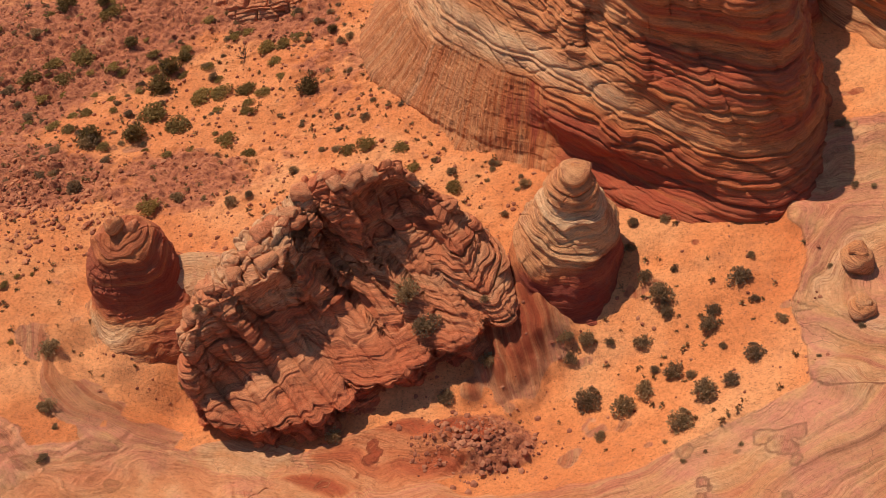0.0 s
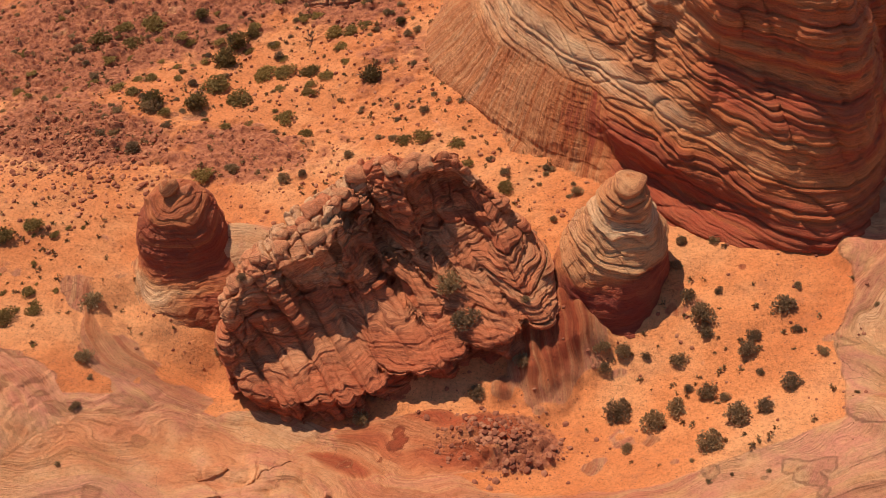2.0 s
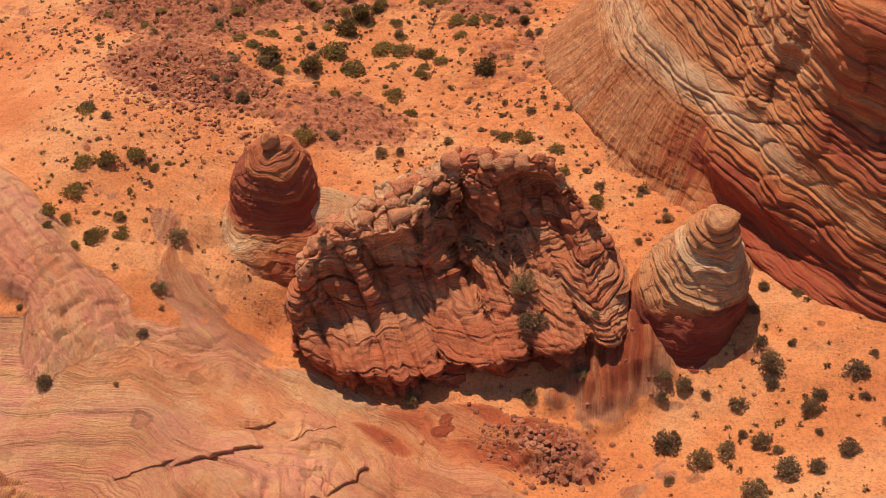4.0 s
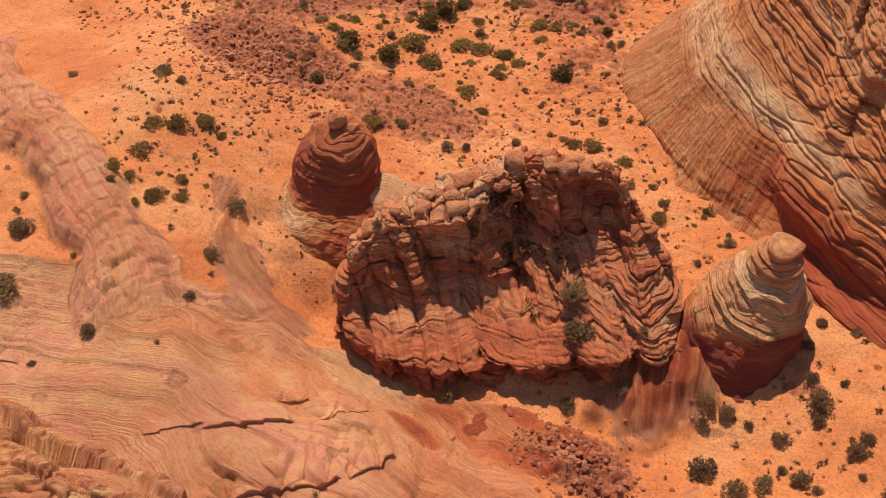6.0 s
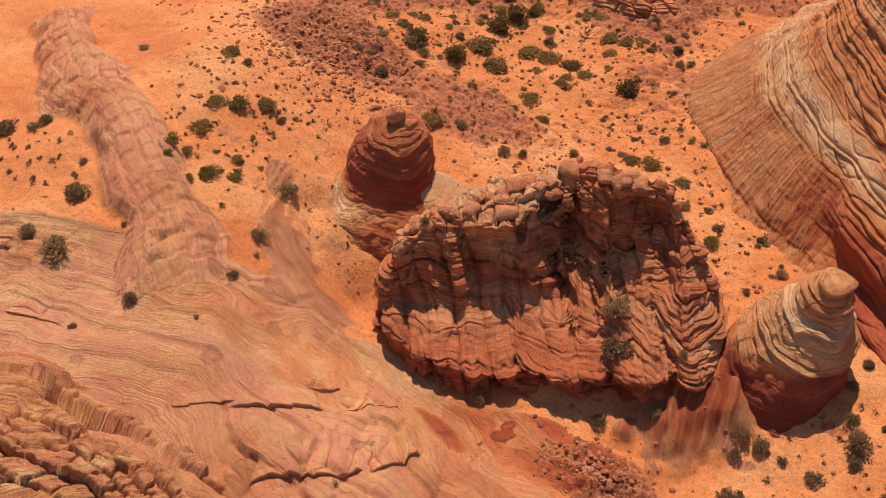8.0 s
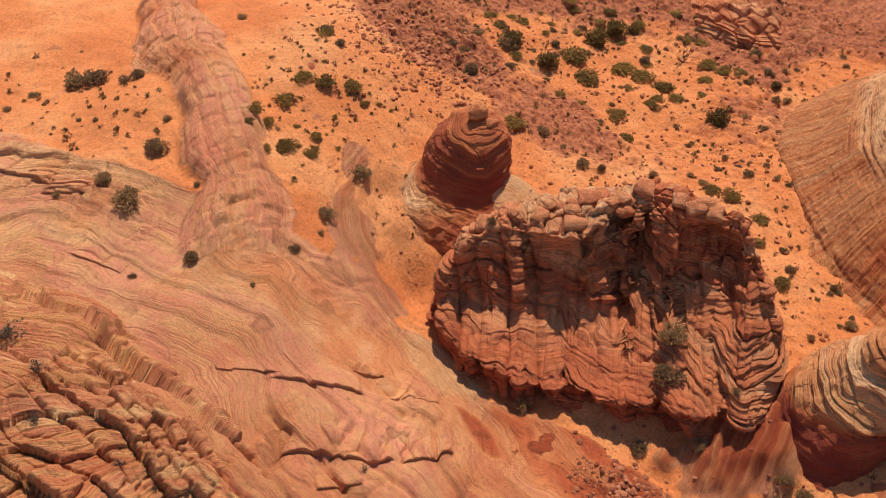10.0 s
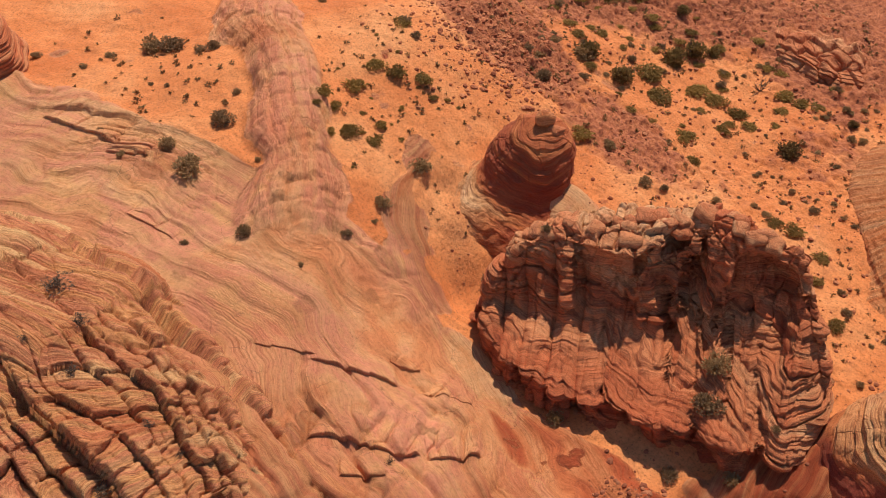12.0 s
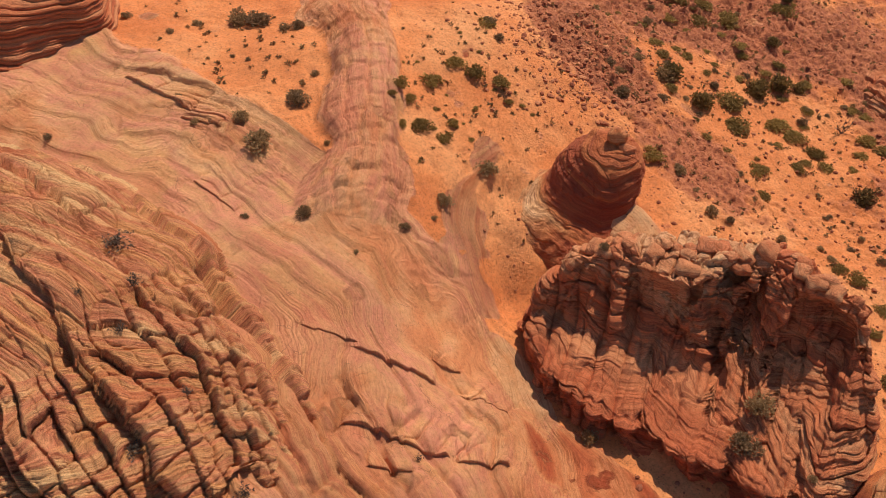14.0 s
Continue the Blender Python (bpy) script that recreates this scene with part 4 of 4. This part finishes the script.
# two small hoodoos on the swirled rock
for x, y, s, h in ((23.9, 22.6, 0.95, 1.5), (23.9, 19.2, 0.8, 1.2)):
    g = drop(x, y)
    root = tagged(new("hoodoo"), "small banded hoodoo with a pale cap", "rock", "hoodoos")
    root.location = (x, y, g)
    bpy.context.view_layer.update()
    for name, r, dz, flat in (("stem", 1.05 * s, 0.05 * h, 0.75), ("cap", 0.62 * s, 0.5 * h, 0.6)):
        me = pebble(int(x + 10 * dz), flat, 3)
        me.materials.append(rock_dome)
        ob = link(name, root, me)
        ob.location, ob.scale = (0, 0, dz), (r, r, r)

# small standing stones left on the slickrock and the sand
stone_shapes = [pebble(20 + s, 0.6, 1) for s in range(4)]


def stones(name, count, spot, label, sizes, seed):
    """Loose stones as one mesh; spot gives a random place."""
    r = random.Random(seed)
    verts, faces = [], []
    base = [([tuple(v.co) for v in me.vertices], [tuple(p.vertices) for p in me.polygons]) for me in stone_shapes]
    for i in range(count):
        x, y = spot(r)
        z = float(ground_z(x, y))
        s = sizes[0] + (sizes[1] - sizes[0]) * r.random() ** 3
        vs, fs = r.choice(base)
        m = pose(x, y, z + 0.1 * s, r.uniform(-25, 25), r.uniform(-25, 25), r.uniform(0, 360))
        off = len(verts)
        verts += [tuple(m @ (Vector(v) * s)) for v in vs]
        faces += [tuple(off + k for k in f) for f in fs]
    me = bpy.data.meshes.new(name)
    me.from_pydata(verts, [], faces)
    me.materials.append(stone_mat)
    return tagged(new(name, me), label, "stones", kind="stuff")


def ground_z(x, y):
    i, j = np.searchsorted(gx, x) - 1, np.searchsorted(gy, y) - 1
    u, v = (x - gx[i]) / (gx[i + 1] - gx[i]), (y - gy[j]) / (gy[j + 1] - gy[j])
    return (Z[j, i] * (1 - u) + Z[j, i + 1] * u) * (1 - v) + (Z[j + 1, i] * (1 - u) + Z[j + 1, i + 1] * u) * v


def on_bare_rock(x, y):
    return R[np.searchsorted(gy, y) - 1, np.searchsorted(gx, x) - 1] > 0.3


def patch(cx, cy, sx, sy):
    return lambda r: (r.gauss(cx, sx), r.gauss(cy, sy))


stones("talus_stones", 1500, patch(-31, 26, 4.2, 3.2), "broken purple-red stones on the rubble slope", (0.04, 0.24), 1)
stones("rubble_stones", 420, patch(3.6, 12.0, 1.9, 1.1), "heap of dark broken stones below the butte", (0.05, 0.26), 2)
stones("scattered_stones", 3800, lambda r: (r.uniform(-52, 5), r.uniform(24, 60)), "small dark stones scattered over the sand slope", (0.04, 0.22), 3)
stones("sand_stones", 700, lambda r: (r.uniform(-22, 22), r.uniform(13, 30)), "small stones lying on the sand", (0.03, 0.16), 4)

# ---- plants ----
JUNIPER = [(-26.3, 41.1, 2.25), (-25.6, 35.4, 2.00), (-28.9, 34.4, 2.02), (-30.1, 46.3, 1.39), (-26.2, 43.6, 2.14), (-25.4, 44.9, 1.34), (-13.7, 40.7, 2.02), (-13.2, 47.8, 1.02), (-38.7, 51.6, 2.16), (-34.7, 51.3, 1.58)]
LOWGREEN = [(-25.5, 37.9, 2.72), (-22.8, 36.7, 2.44), (-22.3, 40.6, 2.28), (-20.9, 40.9, 2.05), (-19.2, 41.5, 1.81), (-18.7, 35.5, 1.93), (-18.0, 38.7, 1.32), (-16.5, 34.0, 1.26), (-34.0, 44.6, 2.75), (-34.8, 41.8, 2.22), (-30.9, 37.6, 1.49), (-30.2, 43.1, 1.21), (-21.1, 27.1, 1.81), (-18.6, 45.9, 1.87), (-17.2, 46.1, 1.63), (-36.1, 43.4, 2.01), (-37.4, 41.8, 2.25), (-33.8, 50.4, 2.34), (-7.2, 33.8, 1.59), (-8.4, 33.5, 1.40), (-0.3, 30.1, 1.42), (-4.7, 33.8, 1.42), (-3.5, 31.9, 1.08)]
BACKSHRUB = [(-12.1, 46.1, 0.91), (-9.1, 44.1, 0.80), (-8.0, 36.9, 0.91), (-2.1, 32.8, 0.70), (-11.9, 31.5, 0.88), (-10.6, 33.8, 0.61), (4.4, 30.5, 0.96), (3.3, 27.8, 0.58), (1.8, 32.6, 0.61), (-0.7, 31.4, 0.83), (-30.6, 32.4, 0.98), (-29.7, 30.1, 0.96), (-27.1, 28.6, 1.06), (-26.3, 31.7, 0.87), (-19.6, 28.6, 0.97), (-15.4, 28.2, 1.10), (-14.3, 28.7, 0.71), (-27.3, 37.8, 0.92), (-22.3, 42.8, 1.02), (-35.3, 36.8, 0.95), (-38.6, 40.1, 1.10), (-14.9, 49.0, 0.85), (-16.7, 50.0, 0.77), (-10.6, 42.6, 0.70), (-7.3, 40.7, 0.60), (-11.5, 46.8, 0.82), (-10.4, 37.6, 0.59), (-39.7, 47.6, 1.27), (-6.6, 38.3, 0.50), (-9.9, 36.0, 0.66)]
RIGHTSHRUB = [(13.5, 21.1, 1.66), (12.5, 22.4, 1.01), (13.7, 20.1, 1.05), (15.9, 19.0, 1.23), (16.3, 19.9, 0.98), (17.8, 21.8, 1.45), (18.5, 20.5, 0.65), (19.9, 18.9, 0.77), (18.4, 17.0, 1.26), (12.4, 18.5, 1.18), (11.4, 24.7, 0.96), (14.1, 23.0, 0.61), (18.4, 23.5, 0.60), (8.0, 18.8, 1.07), (9.2, 18.9, 1.20), (8.3, 17.8, 0.99), (10.5, 18.6, 0.66), (14.1, 16.4, 1.27), (16.0, 14.5, 1.54), (17.3, 15.1, 1.05), (12.8, 15.3, 1.27), (9.5, 15.2, 1.77), (11.5, 14.3, 1.58), (14.7, 12.9, 1.59), (10.4, 12.6, 0.81), (16.8, 17.6, 0.51), (13.2, 16.6, 0.64), (15.2, 16.0, 0.76)]
RIGHTSMALL = [(13.9, 11.7, 0.36), (14.9, 10.4, 0.35), (17.7, 11.2, 0.35), (23.8, 18.0, 0.44), (13.5, 26.7, 0.77), (23.8, 33.2, 0.96), (22.8, 34.7, 0.83), (24.3, 28.4, 0.56), (25.2, 28.2, 0.42), (22.5, 22.1, 0.40), (17.1, 12.9, 0.30), (16.0, 10.9, 0.27), (21.6, 16.0, 0.31)]
LEFTSHRUB = [(-30.3, 4.9, 1.75), (-27.3, 1.3, 2.02), (-21.2, 1.5, 1.05), (-19.5, 7.3, 0.74), (-21.1, 10.9, 1.20), (-22.7, 14.7, 1.69), (-20.1, 9.6, 0.49), (-18.1, 3.4, 0.39), (-22.2, -1.6, 0.52), (-30.0, 0.9, 1.22), (-38.8, 8.2, 1.22), (-32.7, 6.9, 0.68), (-26.0, 5.0, 0.49), (-39.4, 7.4, 1.06), (-32.5, 20.8, 0.82), (-41.2, 18.2, 0.88), (-28.8, 33.9, 2.15), (-27.1, 28.4, 1.35), (-30.2, 29.4, 0.87), (-15.1, 14.7, 0.92)]
LEFTGREEN = [(-31.0, 16.5, 1.57), (-30.0, 17.4, 1.65), (-30.0, 14.3, 1.73), (-28.8, 19.0, 1.57), (-29.2, 11.3, 1.35), (-28.7, 12.0, 1.12), (-26.4, 11.7, 1.61), (-25.4, 12.8, 1.32), (-26.4, 14.0, 0.97), (-34.3, 20.7, 1.50), (-26.8, 10.5, 0.95), (-28.3, 10.3, 0.74), (-27.4, 18.8, 0.78), (-26.9, 19.7, 0.55)]
WESTSHRUB = [(-27.1, 1.3, 2.14), (-30.1, 4.7, 1.88), (-21.0, 1.7, 0.97), (-19.0, 8.0, 0.80), (-33.9, -1.7, 0.81), (-31.0, -1.6, 0.71), (-30.2, 0.5, 1.07), (-42.6, 5.3, 2.09), (-41.5, 6.3, 2.07), (-39.6, 7.4, 1.02), (-34.4, 21.0, 1.16), (-32.9, 6.6, 0.75), (-43.7, 2.7, 0.84), (-37.3, 3.0, 0.47), (-36.1, 3.7, 0.46), (-42.9, 0.4, 0.74), (-46.8, -1.5, 0.86), (-33.4, -9.9, 0.66), (-19.6, 10.7, 0.55)]
DRYBUSH = [(-19.5, -9.4, 1.81), (-20.5, -8.6, 1.22), (-16.1, -9.4, 1.21), (-13.7, -10.7, 1.00), (-10.0, -8.8, 0.80), (-8.3, -11.6, 1.25), (-5.6, -7.7, 1.18), (-15.4, -12.0, 0.57), (-5.5, 1.3, 0.65), (-8.9, -7.9, 0.53)]


def tufts(count, spread, size, seed, flat=0.75, hollow=0.35, up=0.3):
    """Small leaf sprays set all through a rounded, gappy crown."""
    r = random.Random(seed)
    verts, faces = [], []
    lobes = [(Vector((r.uniform(-1, 1), r.uniform(-1, 1), r.uniform(0.0, 0.6))) * spread * 0.55, r.uniform(0.45, 0.75) * spread) for _ in range(7)]
    for i in range(count):
        c, rad = r.choice(lobes)
        d = Vector((r.gauss(0, 1), r.gauss(0, 1), r.gauss(0.25, 0.8))).normalized()
        p = c + d * rad * (hollow + (1 - hollow) * r.random() ** 0.5)
        p.z = max(0.05, p.z * flat + spread * 0.25)
        for q in range(3):
            w = (d + Vector((r.gauss(0, 0.7), r.gauss(0, 0.7), r.gauss(up, 0.6)))).normalized()
            side = w.cross(Vector((r.gauss(0, 1), r.gauss(0, 1), r.gauss(0, 1)))).normalized()
            s = size * r.uniform(0.6, 1.4)
            k = len(verts)
            verts += [p - side * s * 0.35, p + side * s * 0.35, p + w * s + side * s * 0.16, p + w * s * 1.1 - side * s * 0.2]
            faces.append((k, k + 1, k + 2, k + 3))
    return verts, faces


def stems(count, spread, height, thick, seed, lean=0.8, forks=2):
    """Crooked tapering stems from one root."""
    r = random.Random(seed)
    verts, faces = [], []

    def limb(p, d, length, t, depth):
        q, k0 = p, len(verts)
        for i in range(4):
            d2 = (d + Vector((r.gauss(0, 0.18), r.gauss(0, 0.18), r.gauss(0.05, 0.12)))).normalized()
            ax = d2.orthogonal().normalized()
            bx = d2.cross(ax)
            w = t * (1 - 0.22 * i)
            for a in (0, 2.1, 4.2):
                verts.append(q + (ax * math.cos(a) + bx * math.sin(a)) * w)
            if i:
                b = k0 + 3 * i
                for a in range(3):
                    faces.append((b - 3 + a, b - 3 + (a + 1) % 3, b + (a + 1) % 3, b + a))
            if depth and i >= 1:
                for _ in range(forks):
                    limb_later.append((q.copy(), (d2 + Vector((r.gauss(0, 0.7), r.gauss(0, 0.7), r.gauss(0.2, 0.4)))).normalized(), length * 0.55, w * 0.6, depth - 1))
            q = q + d2 * length / 3
            d = d2

    limb_later = []
    for i in range(count):
        a = 6.283 * (i + r.random()) / count
        limb_later.append((Vector((0, 0, -0.08)), Vector((math.cos(a) * lean, math.sin(a) * lean, 1)).normalized(), height, thick, 1))
    while limb_later:
        limb(*limb_later.pop())
    return verts, faces


def plain_mesh(name, data, material):
    me = bpy.data.meshes.new(name)
    me.from_pydata([tuple(v) for v in data[0]], [], data[1])
    me.materials.append(material)
    return me


def plant(name, label, category, group, crown, wood):
    root = tagged(new(name), label, category, group)
    if crown:
        link("foliage", root, crown)
    link("stem", root, wood)
    return root


def kinds(name, label, category, group, leaf, count, size, flat, hollow, seeds, stem):
    """A few plants one metre across, to be copied at other sizes."""
    return [plant(name, label, category, group, plain_mesh("foliage", tufts(count, 0.42, size, s, flat, hollow), leaf), plain_mesh("stem", stems(*stem, s), twig)) for s in seeds]


sage = kinds("sage_shrub", "grey-brown desert shrub growing in the sand", "shrub", "sage shrubs", leaf_grey, 520, 0.062, 0.9, 0.3, (1, 2, 3, 4), (9, 0.5, 0.32, 0.016))
olive = kinds("green_shrub", "low olive-green shrub spreading over the sand", "shrub", "green shrubs", leaf_green, 480, 0.062, 0.6, 0.3, (5, 6, 7), (8, 0.5, 0.26, 0.014))
juniper = kinds("juniper", "small dark green juniper with a twisted trunk", "tree", "junipers", leaf_juniper, 640, 0.06, 1.15, 0.25, (8, 9, 10), (4, 0.4, 0.55, 0.035))
dry = [plant("dry_shrub", "dry leafless shrub rooted in a rock crack", "shrub", "dry shrubs", plain_mesh("foliage", tufts(70, 0.42, 0.06, s, 0.8, 0.2), twig), plain_mesh("stem", stems(16, 0.5, 0.36, 0.013, s, 1.0, 3), twig)) for s in (11, 12)]
used = set()


def set_out(spots, models, seed, tall=1.0, on_rock=False, loose=False):
    r = random.Random(seed)
    for x, y, w in spots:
        model = r.choice(models)
        if loose and on_bare_rock(x, y):
            continue
        z = drop(x, y) if on_rock else float(ground_z(x, y))
        m = pose(x, y, z - 0.02, 0, 0, r.uniform(0, 360))
        if model.name in used:
            ob = copy_thing(model, m)
        else:
            ob = model
            used.add(model.name)
            ob.matrix_basis = m
        ob.scale = (w, w, w * tall * r.uniform(0.85, 1.15))


set_out(JUNIPER, juniper, 1, 1.05)
set_out(LOWGREEN, olive, 2, 0.6)
scatter = random.Random(21)
set_out([(scatter.uniform(-46, -16), scatter.uniform(33, 52), scatter.uniform(0.5, 1.5)) for _ in range(70)], olive, 22, 0.5, loose=True)
set_out([(scatter.uniform(-50, -4), scatter.uniform(28, 56), scatter.uniform(0.35, 0.8)) for _ in range(110)], sage, 23, 0.7, loose=True)
set_out([(scatter.gauss(-29, 3.4), scatter.gauss(14, 3), scatter.uniform(0.3, 0.6)) for _ in range(26)], olive, 24, 0.6, loose=True)
set_out([(scatter.uniform(-2, 4), scatter.uniform(29, 36), scatter.uniform(0.3, 0.7)) for _ in range(10)], sage, 25, 0.7, loose=True)
set_out(LEFTGREEN, olive, 3, 0.75)
set_out(BACKSHRUB, sage, 4, 0.9)
set_out(RIGHTSHRUB, sage, 5, 1.0)
set_out(RIGHTSMALL, sage, 6, 0.9)
set_out(LEFTSHRUB, sage, 7, 0.95)
set_out([p for p in WESTSHRUB if not any(math.hypot(p[0] - q[0], p[1] - q[1]) < 1.5 for q in LEFTSHRUB)], sage, 8, 0.85)
set_out(DRYBUSH, dry, 9, 0.9, True)
set_out([(-1.2, 19.6, 1.9), (0.3, 17.9, 1.8), (1.4, 14.9, 1.2), (3.6, 16.9, 1.1), (-4.9, 12.1, 1.2), (3.6, 19.4, 0.6), (-12.2, 16.1, 0.7), (11.5, 26.6, 0.8)], sage, 10, 1.0, True)
dead = tagged(new("dead_tree", plain_mesh("dead_tree", stems(4, 0.5, 1.1, 0.05, 33, 0.5, 2), twig)), "bare dead juniper snag on the sand slope", "tree")
dead.location = (-20.2, 45.1, float(ground_z(-20.2, 45.1)))

# low dry tufts, too many to count
r = random.Random(77)
tv, tf = [], []
tuft_base = [tufts(9, 0.42, 0.35, s, 0.7, 0.2) for s in range(5)]


def tuft_field(count, spot, sizes):
    for i in range(count):
        x, y = spot(r)
        if on_bare_rock(x, y):
            continue
        s = 0.8 * r.uniform(*sizes)
        vs, fs = r.choice(tuft_base)
        m = pose(x, y, float(ground_z(x, y)) - 0.02, 0, 0, r.uniform(0, 360))
        k = len(tv)
        tv.extend(tuple(m @ (v * s)) for v in vs)
        tf.extend(tuple(k + q for q in f) for f in fs)


tuft_field(1500, lambda r: (r.uniform(-55, 2), r.uniform(27, 60)), (0.15, 0.5))
tuft_field(110, lambda r: (r.gauss(-29, 5), r.gauss(15, 4.5)), (0.2, 0.5))
tuft_field(90, lambda r: (r.gauss(15, 4), r.gauss(18, 3.5)), (0.2, 0.55))
tuft_field(90, lambda r: (r.gauss(-38, 5), r.gauss(4, 3)), (0.2, 0.6))
tuft_field(60, lambda r: (r.gauss(-27, 5), r.gauss(20, 5)), (0.2, 0.5))
tagged(new("dry_tufts", plain_mesh("dry_tufts", (tv, tf), dry_grass)), "low dry tufts of grass and scrub dotted over the sand", "tufts", kind="stuff")
